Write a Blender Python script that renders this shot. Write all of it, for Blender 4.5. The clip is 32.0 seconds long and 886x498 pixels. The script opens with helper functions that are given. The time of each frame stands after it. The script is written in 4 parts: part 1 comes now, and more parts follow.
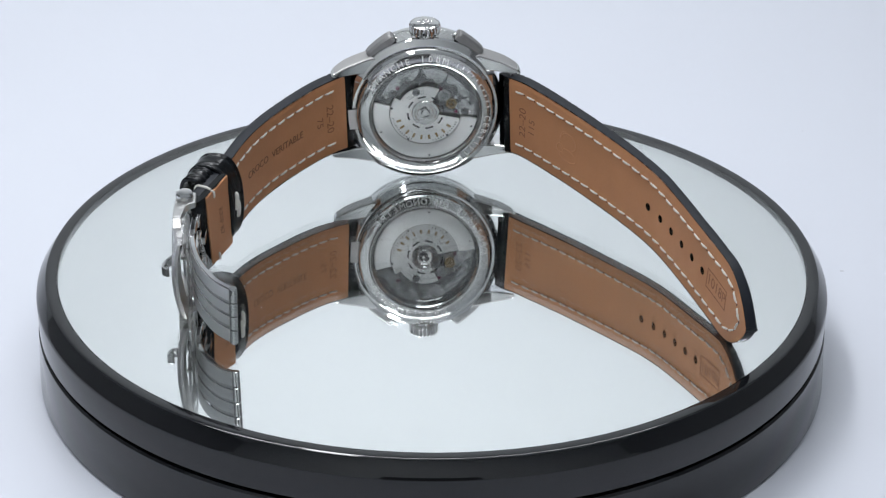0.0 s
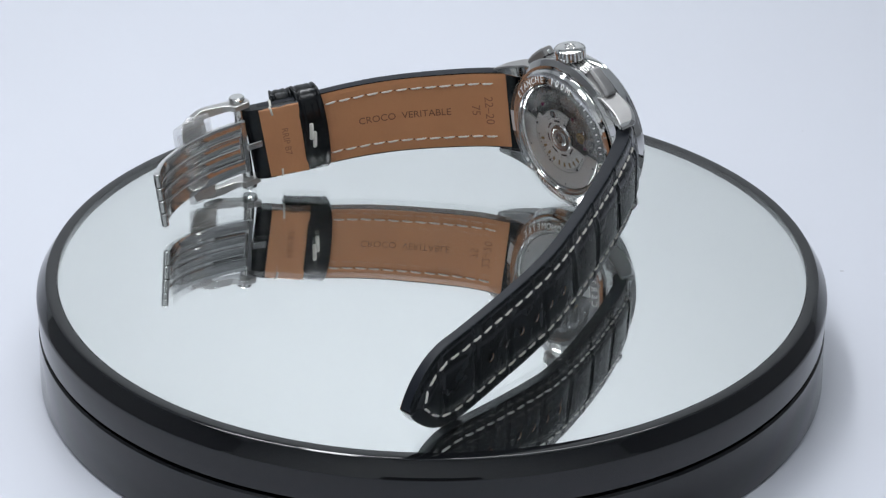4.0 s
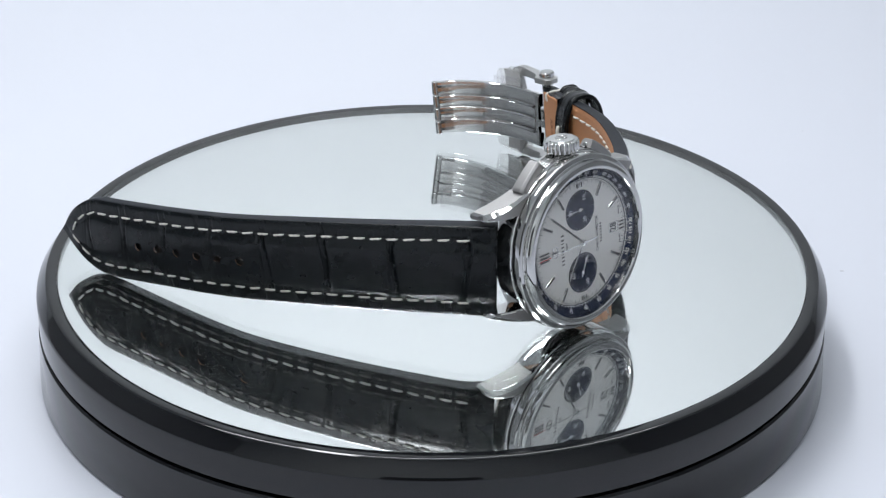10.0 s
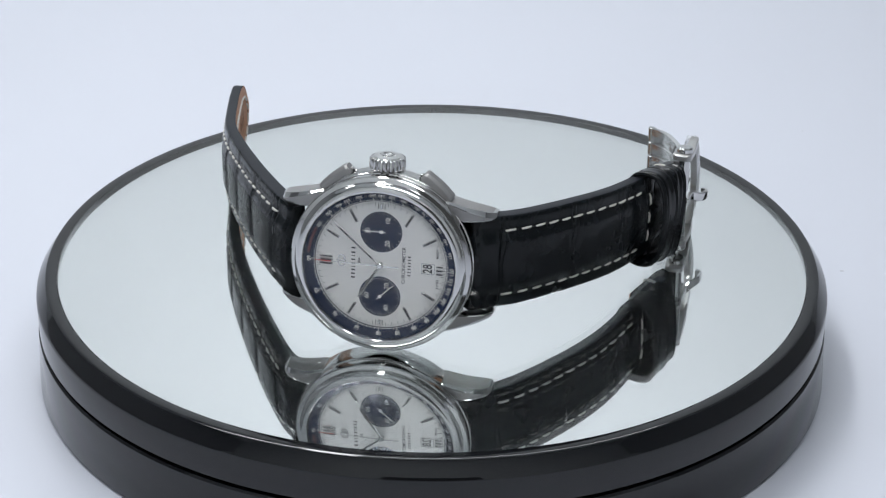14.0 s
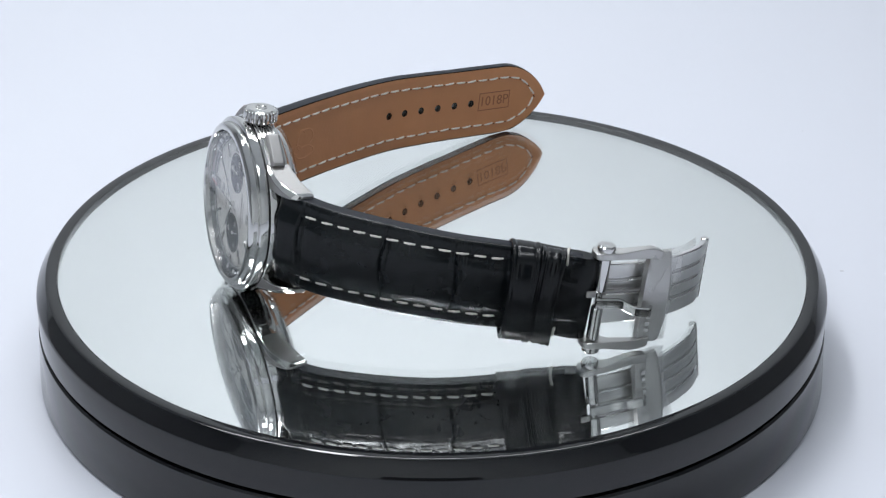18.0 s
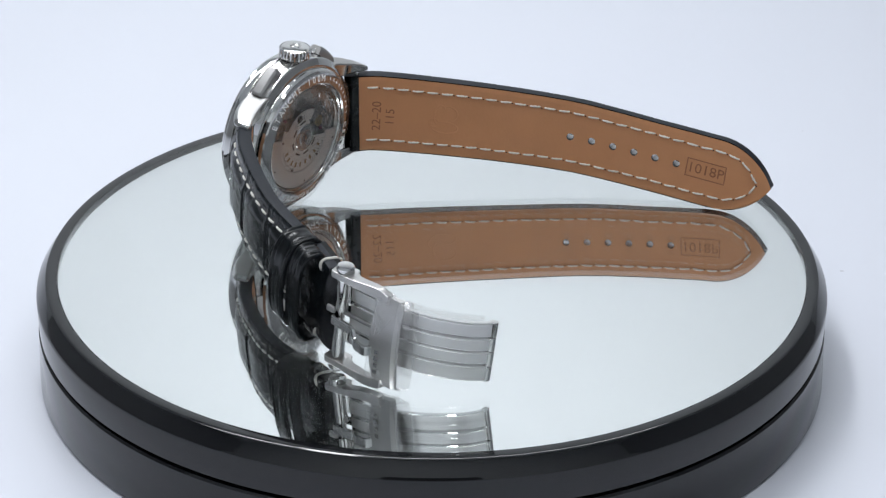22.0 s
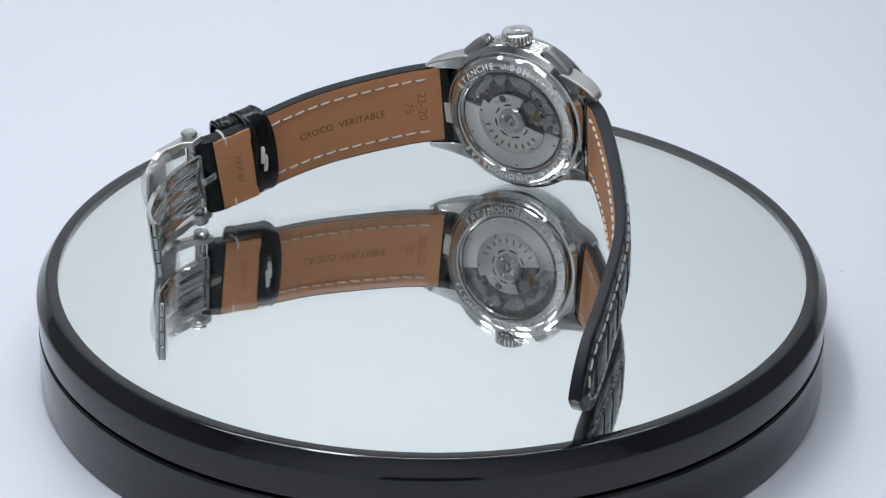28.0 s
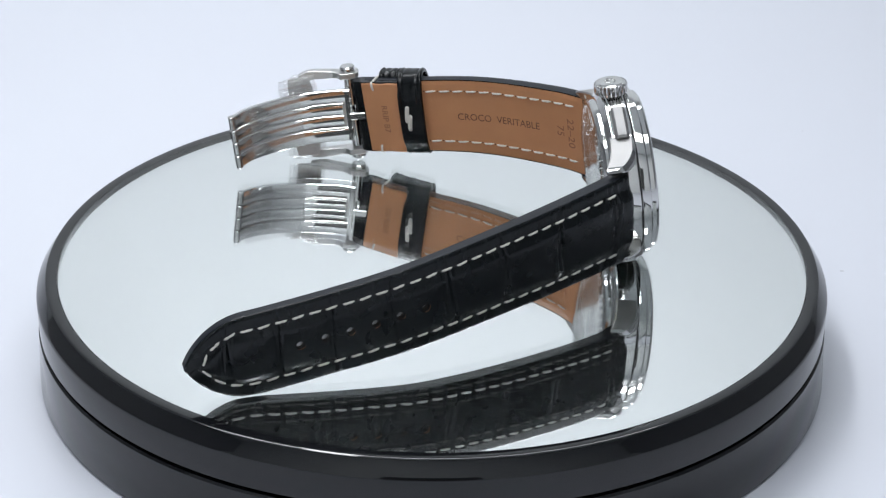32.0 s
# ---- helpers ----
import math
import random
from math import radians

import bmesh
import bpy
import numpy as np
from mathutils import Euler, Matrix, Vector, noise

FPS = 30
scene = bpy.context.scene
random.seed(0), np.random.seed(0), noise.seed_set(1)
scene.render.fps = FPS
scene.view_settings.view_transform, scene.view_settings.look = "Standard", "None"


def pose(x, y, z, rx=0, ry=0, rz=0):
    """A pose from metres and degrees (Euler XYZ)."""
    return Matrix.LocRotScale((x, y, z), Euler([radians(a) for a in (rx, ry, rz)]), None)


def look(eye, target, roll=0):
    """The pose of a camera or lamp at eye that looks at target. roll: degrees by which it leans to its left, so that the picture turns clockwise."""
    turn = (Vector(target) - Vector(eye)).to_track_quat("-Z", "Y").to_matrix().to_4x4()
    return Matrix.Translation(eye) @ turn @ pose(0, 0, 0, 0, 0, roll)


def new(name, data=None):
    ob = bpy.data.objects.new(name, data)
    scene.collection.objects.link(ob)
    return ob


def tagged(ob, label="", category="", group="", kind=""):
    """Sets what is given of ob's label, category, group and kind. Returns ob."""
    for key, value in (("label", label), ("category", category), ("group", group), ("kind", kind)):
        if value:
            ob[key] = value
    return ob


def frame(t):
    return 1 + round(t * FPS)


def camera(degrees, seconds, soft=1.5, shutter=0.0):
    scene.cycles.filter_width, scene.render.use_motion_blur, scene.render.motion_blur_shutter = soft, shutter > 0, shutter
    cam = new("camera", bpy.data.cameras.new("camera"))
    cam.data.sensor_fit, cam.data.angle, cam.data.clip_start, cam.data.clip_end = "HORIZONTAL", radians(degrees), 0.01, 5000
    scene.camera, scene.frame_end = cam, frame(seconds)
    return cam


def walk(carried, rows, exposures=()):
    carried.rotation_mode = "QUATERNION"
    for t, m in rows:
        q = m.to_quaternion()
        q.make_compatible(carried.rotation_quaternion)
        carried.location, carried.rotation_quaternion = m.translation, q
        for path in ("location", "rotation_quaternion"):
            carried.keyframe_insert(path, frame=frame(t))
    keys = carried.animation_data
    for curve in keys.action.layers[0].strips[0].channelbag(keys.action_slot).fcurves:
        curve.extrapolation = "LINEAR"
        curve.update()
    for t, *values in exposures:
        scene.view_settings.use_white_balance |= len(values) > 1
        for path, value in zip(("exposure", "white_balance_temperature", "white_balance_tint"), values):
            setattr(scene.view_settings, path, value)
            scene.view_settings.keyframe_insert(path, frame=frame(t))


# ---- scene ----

MM = 0.001
cam = camera(24.83, 32.0, 1.25)
EYE = Vector((0.0, -0.450, 0.22975))
VIEW = look(EYE, EYE + Vector((0.005217, 0.892093, -0.451790)), 0.463)
walk(cam, [(0, VIEW), (32, VIEW)],
     [(0, 0.0), (2, -0.06), (3, -0.1), (4.6, -0.06), (6, 0.05), (9, 0.1), (11, 0.06), (13, -0.01), (14, -0.08), (15.5, 0.0), (17, 0.04), (19, 0.06), (23, 0.06), (25, -0.02), (25.6, 0.0), (27.6, -0.06), (28.6, -0.1), (30.2, -0.07), (31.6, 0.03), (32, 0.05)])

# turning: the platter and what stands on it go round clockwise, once in 25.6 s
SPIN = -14.04
GLASS_TOP = 1.0      # mm, upper face of the mirror glass
TABLE = -26.0        # mm, table top


def turned(t, x=0.0, y=0.0, z=0.0):
    """Pose at t seconds of what lies at x, y, z (mm) on the platter at 13 s."""
    return pose(0, 0, 0, 0, 0, SPIN * (t - 13)) @ pose(x * MM, y * MM, z * MM)


# ---- light: a white photo tent with two LED strips under its roof, and a third added in front ----
world = bpy.data.worlds.new("world")
scene.world = world
world.use_nodes = True
world.node_tree.nodes["Background"].inputs[0].default_value = (0.92, 0.96, 1.0, 1)
world.node_tree.nodes["Background"].inputs[1].default_value = 0.07


def strip_lamp(x, y, z, wide, deep, watts):
    data = bpy.data.lights.new("led_strip", "AREA")
    data.shape, data.size, data.size_y, data.energy = "RECTANGLE", wide, deep, watts
    data.color = (0.935, 0.965, 1.005)
    ob = new("led_strip", data)
    ob.matrix_basis = look((x, y, z), (x * 0.6, y * 0.5, 0))
    return ob


# added front strip, out of view, that brightens the lining and front faces
strip_lamp(0, -0.22, 0.56, 0.40, 0.12, 1.2)
strip_lamp(-0.13, 0.01, 0.58, 0.80, 0.06, 2.5)
strip_lamp(-0.13, 0.28, 0.58, 0.80, 0.06, 2.1)


# ---- materials ----
def material(name, base, rough, metal=0.0, bump=0.0, scale=800.0, tint=0.0, coat=0.0, stretch=(1, 1, 1), rough_var=0.0):
    """Principled surface: colour varied by tint, roughness by rough_var, with fine relief of that scale (per metre)."""
    m = bpy.data.materials.new(name)
    m.use_nodes = True
    nt = m.node_tree
    b = nt.nodes["Principled BSDF"]
    b.inputs["Base Color"].default_value = (*base, 1)
    b.inputs["Roughness"].default_value, b.inputs["Metallic"].default_value = rough, metal
    b.inputs["Coat Weight"].default_value = coat
    co = nt.nodes.new("ShaderNodeTexCoord")
    mp = nt.nodes.new("ShaderNodeMapping")
    mp.inputs["Scale"].default_value = stretch
    nt.links.new(co.outputs["Object"], mp.inputs[0])

    def noise_node(k, detail):
        n = nt.nodes.new("ShaderNodeTexNoise")
        n.inputs["Scale"].default_value, n.inputs["Detail"].default_value = k, detail
        nt.links.new(mp.outputs[0], n.inputs["Vector"])
        return n
    if tint:
        n = noise_node(scale * 0.12, 4)
        r = nt.nodes.new("ShaderNodeMapRange")
        r.inputs[3].default_value, r.inputs[4].default_value = 1 - tint, 1 + tint
        nt.links.new(n.outputs["Fac"], r.inputs[0])
        mx = nt.nodes.new("ShaderNodeVectorMath")
        mx.operation = "SCALE"
        mx.inputs[0].default_value = base
        nt.links.new(r.outputs[0], mx.inputs["Scale"])
        nt.links.new(mx.outputs[0], b.inputs["Base Color"])
    if rough_var:
        n = noise_node(scale * 0.3, 5)
        r = nt.nodes.new("ShaderNodeMapRange")
        r.inputs[3].default_value, r.inputs[4].default_value = max(0.02, rough - rough_var), rough + rough_var
        nt.links.new(n.outputs["Fac"], r.inputs[0])
        nt.links.new(r.outputs[0], b.inputs["Roughness"])
    if bump:
        n = noise_node(scale, 3)
        bp = nt.nodes.new("ShaderNodeBump")
        bp.inputs["Strength"].default_value, bp.inputs["Distance"].default_value = bump, 0.0002
        nt.links.new(n.outputs["Fac"], bp.inputs["Height"])
        nt.links.new(bp.outputs[0], b.inputs["Normal"])
    return m


def clear(name, ior=1.5, tint=(1, 1, 1), rough=0.0):
    m = material(name, tint, rough)
    b = m.node_tree.nodes["Principled BSDF"]
    b.inputs["Transmission Weight"].default_value, b.inputs["IOR"].default_value = 1.0, ior
    return m


def film_material(name, gloss=0.25, haze=0.12):
    """Thin clear plastic: mostly see-through, glossy at its folds, faintly milky."""
    m = bpy.data.materials.new(name)
    m.use_nodes = True
    nt = m.node_tree
    nt.nodes.remove(nt.nodes["Principled BSDF"])
    out = nt.nodes["Material Output"]
    tr, gl, df = nt.nodes.new("ShaderNodeBsdfTransparent"), nt.nodes.new("ShaderNodeBsdfGlossy"), nt.nodes.new("ShaderNodeBsdfDiffuse")
    gl.inputs["Roughness"].default_value = 0.11
    fr = nt.nodes.new("ShaderNodeLayerWeight")
    pw = nt.nodes.new("ShaderNodeMath")
    pw.operation = "POWER"
    pw.inputs[1].default_value = 4.0
    nt.links.new(fr.outputs["Facing"], pw.inputs[0])
    k = nt.nodes.new("ShaderNodeMath")
    k.operation, k.use_clamp = "MULTIPLY_ADD", True
    k.inputs[1].default_value, k.inputs[2].default_value = 0.8, gloss * 0.25
    nt.links.new(pw.outputs[0], k.inputs[0])
    a, c = nt.nodes.new("ShaderNodeMixShader"), nt.nodes.new("ShaderNodeMixShader")
    a.inputs[0].default_value = haze
    nt.links.new(tr.outputs[0], a.inputs[1]), nt.links.new(df.outputs[0], a.inputs[2])
    nt.links.new(k.outputs[0], c.inputs[0])
    nt.links.new(a.outputs[0], c.inputs[1]), nt.links.new(gl.outputs[0], c.inputs[2])
    nt.links.new(c.outputs[0], out.inputs["Surface"])
    return m


STEEL = material("polished_steel", (0.66, 0.655, 0.645), 0.075, 1.0, 0.0, 600, 0.03, rough_var=0.015)
SATIN = material("satin_steel", (0.36, 0.355, 0.35), 0.5, 1.0, 0.04, 1200, 0.03, stretch=(1, 1, 0.12), rough_var=0.05)
BRUSHED = material("brushed_steel", (0.54, 0.535, 0.525), 0.32, 1.0, 0.28, 900, 0.05, stretch=(0.15, 1, 4), rough_var=0.06)
LEATHER = material("black_leather", (0.0042, 0.0060, 0.0074), 0.26, 0.0, 0.06, 900, 0.25, rough_var=0.08)
LINING = material("tan_leather", (0.485, 0.222, 0.10), 0.55, 0.0, 0.24, 1100, 0.10, rough_var=0.08)
# matte strap edge, its colour lightened for the light falling on the upper side
EDGE = material("lit_edge_leather", (0.009, 0.011, 0.016), 0.45, 0.0, 0.15, 1200, 0.2)
for slot, value in (("Specular IOR Level", 0.26), ("Coat Weight", 0.08), ("Coat Roughness", 0.06)):
    EDGE.node_tree.nodes["Principled BSDF"].inputs["Specular IOR Level"].default_value = 0.22
    LEATHER.node_tree.nodes["Principled BSDF"].inputs[slot].default_value = value
GLAZED = material("glazed_leather", (0.0022, 0.0032, 0.0044), 0.24, 0.0, 0.12, 420, 0.25, coat=0.1, stretch=(1, 1, 0.35), rough_var=0.08)


def creased(mat, scale, depth):
    """Adds thin wandering creases, like the joints of reptile scales, to a leather."""
    nt = mat.node_tree
    co, wob, mix, cell, ramp, bp = (nt.nodes.new("ShaderNode" + k) for k in ("TexCoord", "TexNoise", "VectorMath", "TexVoronoi", "MapRange", "Bump"))
    wob.inputs["Scale"].default_value, wob.inputs["Detail"].default_value = scale * 2.2, 3
    mix.operation = "MULTIPLY_ADD"
    mix.inputs[1].default_value = (0.006, 0.006, 0.006)
    cell.feature = "DISTANCE_TO_EDGE"
    cell.inputs["Scale"].default_value = scale
    ramp.inputs[2].default_value = 0.035
    bp.inputs["Strength"].default_value, bp.inputs["Distance"].default_value = 1.0, depth
    old = [k for k in nt.nodes if k.type == "BUMP" and k != bp][0]
    nt.links.new(co.outputs["Object"], wob.inputs["Vector"])
    nt.links.new(wob.outputs["Color"], mix.inputs[0])
    nt.links.new(co.outputs["Object"], mix.inputs[2])
    nt.links.new(mix.outputs[0], cell.inputs["Vector"])
    nt.links.new(cell.outputs["Distance"], ramp.inputs[0])
    nt.links.new(ramp.outputs[0], bp.inputs["Height"])
    nt.links.new(old.outputs[0], bp.inputs["Normal"])
    nt.links.new(bp.outputs[0], nt.nodes["Principled BSDF"].inputs["Normal"])


creased(LEATHER, 62.0, 0.000010)
FACE = material("blade_face_steel", (0.80, 0.80, 0.79), 0.36, 1.0, 0.08, 900, 0.04, stretch=(0.3, 0.3, 3), rough_var=0.05)
BLADESTEEL = material("mirror_steel", (0.84, 0.835, 0.825), 0.05, 1.0, 0.0, 600, 0.03, rough_var=0.02)
THREAD = material("waxed_thread", (0.64, 0.62, 0.57), 0.7, 0.0, 0.5, 4000, 0.12)
PALE_INK = material("worn_ink", (0.24, 0.10, 0.045), 0.6, 0.0, 0.1, 2000, 0.15)
BURNISHED = material("burnished_leather", (0.03, 0.018, 0.012), 0.1, 0.0, 0.25, 900, 0.05, coat=1.0)
for slot in ("IOR", "Coat IOR"):
    BURNISHED.node_tree.nodes["Principled BSDF"].inputs[slot].default_value = 2.0
RAW = material("cut_leather", (0.006, 0.005, 0.005), 0.5, 0.0, 0.3, 2000, 0.2)
INK = material("pressed_ink", (0.15, 0.065, 0.03), 0.6, 0.0, 0.1, 2000, 0.1)
DIAL = material("silver_dial", (0.79, 0.782, 0.76), 0.40, 0.12, 0.05, 3000, 0.02)
NAVY = material("navy_lacquer", (0.0028, 0.010, 0.042), 0.26, 0.2, 0.03, 2000, 0.08)
WHITE = material("white_print", (0.80, 0.80, 0.78), 0.5, 0.0, 0.02, 3000, 0.03)
BLACKINK = material("black_print", (0.03, 0.03, 0.035), 0.5, 0.0, 0.02, 3000, 0.05)
DARKRED = material("dark_red_print", (0.13, 0.010, 0.014), 0.45, 0.0, 0.02, 3000, 0.05)
RED = material("red_print", (0.50, 0.02, 0.02), 0.45, 0.0, 0.02, 3000, 0.05)
PLASTIC = material("black_plastic", (0.006, 0.0066, 0.008), 0.07, 0.0, 0.02, 500, 0.1, rough_var=0.04)
for mat, level in ((GLAZED, 0.24), (PLASTIC, 0.5)):
    mat.node_tree.nodes["Principled BSDF"].inputs["Specular IOR Level"].default_value = level
GAPBLACK = material("gap_black", (0.004, 0.004, 0.005), 0.6, 0.0, 0.02, 500, 0.1)
SILVERING = material("silvering", (0.925, 0.94, 0.942), 0.003, 0.982)
PLATE_GLASS = clear("plate_glass", 1.52, (0.985, 1.0, 0.995))
SAPPHIRE = film_material("sapphire", 0.12, 0.0)
PAPER = material("white_sheet", (0.635, 0.655, 0.72), 0.26, 0.0, 0.02, 60, 0.015)
# grey for the added, unseen side walls, so less light comes from the sides
SIDECLOTH = material("dimming_side_cloth", (0.30, 0.305, 0.31), 0.9, 0.0, 0.2, 300, 0.05)
BACKCLOTH = material("tent_back_cloth", (0.725, 0.745, 0.75), 0.9, 0.0, 0.2, 300, 0.02)
CLOTH = material("tent_cloth", (0.84, 0.86, 0.85), 0.9, 0.0, 0.2, 300, 0.02)
FILM = film_material("clear_film", 0.4, 0.22)
THIN_FILM = film_material("thin_flap", 0.6, 0.11)


# ---- mesh helpers (millimetres) ----
def part(name, bm, mat, parent, label="", smooth=True, scale=MM, sharp=28):
    """Links a bmesh (mm, in the parent's space) as one mesh object under parent."""
    me = bpy.data.meshes.new(name)
    bm.to_mesh(me)
    bm.free()
    return mesh_part(name, me, mat, parent, label, smooth, scale, sharp)


def mesh_part(name, me, mat, parent, label="", smooth=True, scale=MM, sharp=28):
    me.transform(Matrix.Scale(scale, 4))
    for m in (mat if isinstance(mat, (list, tuple)) else [mat]):
        me.materials.append(m)
    if smooth:
        me.set_sharp_from_angle(angle=radians(sharp))
        me.polygons.foreach_set("use_smooth", [True] * len(me.polygons))
    ob = new(name, me)
    ob.parent = parent
    return tagged(ob, label)


def lathe(profile, segs=128, m=None, a0=0.0, a1=360.0, closed=True):
    """Turns a profile of (r, z) about z."""
    bm = bmesh.new()
    full = abs(a1 - a0) >= 360
    n = segs if full else segs + 1
    rings = []
    for r, z in profile:
        if r < 1e-6:
            rings.append([bm.verts.new((0, 0, z))] * n)
            continue
        rings.append([bm.verts.new((r * math.cos(a), r * math.sin(a), z)) for a in (radians(a0 + (a1 - a0) * k / segs) for k in range(n))])
    for p, q in zip(rings, rings[1:]):
        for k in range(segs):
            j = (k + 1) % n
            f = []
            for v in (p[k], p[j], q[j], q[k]):
                if v not in f:
                    f.append(v)
            if len(f) > 2:
                try:
                    bm.faces.new(f)
                except ValueError:
                    pass
    if not full and closed:
        for k in (0, segs):
            f = []
            for ring in rings:
                if ring[k] not in f:
                    f.append(ring[k])
            if len(f) > 2:
                bm.faces.new(f)
    bmesh.ops.recalc_face_normals(bm, faces=bm.faces)
    if m is not None:
        bm.transform(m)
    return bm


def box(x0, x1, y0, y1, z0, z1, bevel=0.0, m=None, segs=2):
    bm = bmesh.new()
    bmesh.ops.create_cube(bm, size=1)
    bm.transform(Matrix.Translation(((x0 + x1) / 2, (y0 + y1) / 2, (z0 + z1) / 2)) @ Matrix.Diagonal((x1 - x0, y1 - y0, z1 - z0, 1)))
    if bevel:
        bmesh.ops.bevel(bm, geom=bm.edges[:], offset=bevel, segments=segs, affect="EDGES", profile=0.5)
    if m is not None:
        bm.transform(m)
    return bm


def loft(sections, m=None, bevel=0.0):
    """Joins closed rings of points, with caps at both ends."""
    bm = bmesh.new()
    rings = [[bm.verts.new(p) for p in s] for s in sections]
    n = len(rings[0])
    for p, q in zip(rings, rings[1:]):
        for k in range(n):
            bm.faces.new((p[k], p[(k + 1) % n], q[(k + 1) % n], q[k]))
    bm.faces.new(rings[0][::-1]), bm.faces.new(rings[-1])
    bmesh.ops.recalc_face_normals(bm, faces=bm.faces)
    if bevel:
        bmesh.ops.bevel(bm, geom=bm.edges[:], offset=bevel, segments=2, affect="EDGES", profile=0.5, clamp_overlap=True)
    if m is not None:
        bm.transform(m)
    return bm


def rod(a, b, r, segs=24, bevel=0.15):
    """A round bar from a to b with eased ends."""
    a, b = Vector(a), Vector(b)
    n = (b - a).length
    e = min(bevel, r * 0.6)
    m = Matrix.Translation(a) @ (b - a).to_track_quat("Z", "Y").to_matrix().to_4x4()
    return lathe([(0, 0), (r - e, 0), (r, e), (r, n - e), (r - e, n), (0, n)], segs, m)


def smooth_path(points, step):
    """Points evenly spaced along a Catmull-Rom curve."""
    p = [Vector(q) for q in points]
    p = [2 * p[0] - p[1], *p, 2 * p[-1] - p[-2]]
    fine = []
    for i in range(1, len(p) - 2):
        for k in range(40):
            t = k / 40
            fine.append(0.5 * (2 * p[i] + (p[i + 1] - p[i - 1]) * t + (2 * p[i - 1] - 5 * p[i] + 4 * p[i + 1] - p[i + 2]) * t * t
                               + (3 * p[i] - p[i - 1] - 3 * p[i + 1] + p[i + 2]) * t ** 3))
    fine.append(p[-2])
    run = [0.0]
    for a, b in zip(fine, fine[1:]):
        run.append(run[-1] + (b - a).length)
    n = max(2, round(run[-1] / step))
    out, j = [], 0
    for k in range(n + 1):
        s = run[-1] * k / n
        while j < len(run) - 2 and run[j + 1] < s:
            j += 1
        out.append(fine[j].lerp(fine[j + 1], (s - run[j]) / max(1e-9, run[j + 1] - run[j])))
    return out, run[-1]


def joined(bms):
    """One bmesh of several."""
    out = bmesh.new()
    for b in bms:
        me = bpy.data.meshes.new("join")
        b.to_mesh(me)
        b.free()
        out.from_mesh(me)
        bpy.data.meshes.remove(me)
    return out


# ---- the tent and the table ----
def sheet():
    """White glossy sheet on the table."""
    bm = bmesh.new()
    prof = [(-900, TABLE), (560, TABLE)]
    rows = [[bm.verts.new((x, y, z)) for x in (-800, 800)] for y, z in prof]
    back = [[bm.verts.new((x, y + 3, z - 3)) for x in (-800, 800)] for y, z in prof]
    for r, flip in ((rows, 0), (back, 1)):
        for p, q in zip(r, r[1:]):
            f = (p[0], p[1], q[1], q[0])
            bm.faces.new(f[::-1] if flip else f)
    for k in (0, 1):
        for i in range(len(rows) - 1):
            bm.faces.new((rows[i][k], rows[i + 1][k], back[i + 1][k], back[i][k]))
    bmesh.ops.recalc_face_normals(bm, faces=bm.faces)
    return bm


tagged(part("table_sheet", sheet(), PAPER, None), "seamless white glossy sheet under the turntable", kind="structure")
# west and east walls are unseen, added in grey to dim side reflections
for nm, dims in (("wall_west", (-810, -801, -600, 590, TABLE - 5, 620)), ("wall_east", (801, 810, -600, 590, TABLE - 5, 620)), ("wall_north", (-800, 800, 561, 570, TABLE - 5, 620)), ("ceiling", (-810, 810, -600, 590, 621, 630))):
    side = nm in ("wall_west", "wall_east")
    tagged(part(nm, box(*dims), SIDECLOTH if side else BACKCLOTH if nm == "wall_north" else CLOTH, None), "unseen grey side wall added to dim the sides" if side else "white cloth of the photo tent", kind="structure")

flap = joined([box(-800, -130, -609, -601, TABLE - 5, 620), box(130, 800, -609, -601, TABLE - 5, 620), box(-130, 130, -609, -601, 310, 620)])
tagged(part("wall_south", flap, CLOTH, None), "white front cloth with the opening for the camera", kind="structure")


def light_panel(x, y, z, wide, deep):
    """A shallow metal lamp housing over each LED strip."""
    root = new("light_panel")
    root.matrix_basis = look((x, y, z), (x * 0.6, y * 0.5, 0))
    w, d = wide * 500 + 12, deep * 500 + 12
    part("housing", joined([box(-w, w, -d, d, 6, 14, 1.0), box(-w, w, -d, -d + 6, -2, 6, 0.6), box(-w, w, d - 6, d, -2, 6, 0.6), box(-w, -w + 6, -d + 6, d - 6, -2, 6, 0.6), box(w - 6, w, -d + 6, d - 6, -2, 6, 0.6)]), BRUSHED, root)
    tagged(root, "brushed metal LED panel under the tent roof", "lamp", "LED panels")


# this first panel only houses the added front strip
light_panel(0, -0.22, 0.56, 0.40, 0.12)
light_panel(-0.13, 0.01, 0.58, 0.80, 0.06)
light_panel(-0.13, 0.28, 0.58, 0.80, 0.06)


def speck(x, y, r, name="dust_speck"):
    ob = part(name, lathe([(0, 0.06), (r * 0.6, 0.05), (r, 0.0), (0, 0.0)], 14), SPECK, None)
    ob.location = (x * MM, y * MM, (TABLE + 0.01) * MM)
    return tagged(ob, "tiny pale grey speck on the white sheet", "speck", "specks on the sheet")


SPECK = material("grey_speck", (0.46, 0.47, 0.52), 0.8, 0.0, 0.2, 2000, 0.1)
for x, y, r in ((113.1, 42.9, 0.6), (117.9, 139.8, 0.35), (66.3, 138.2, 0.3)):
    speck(x, y, r)


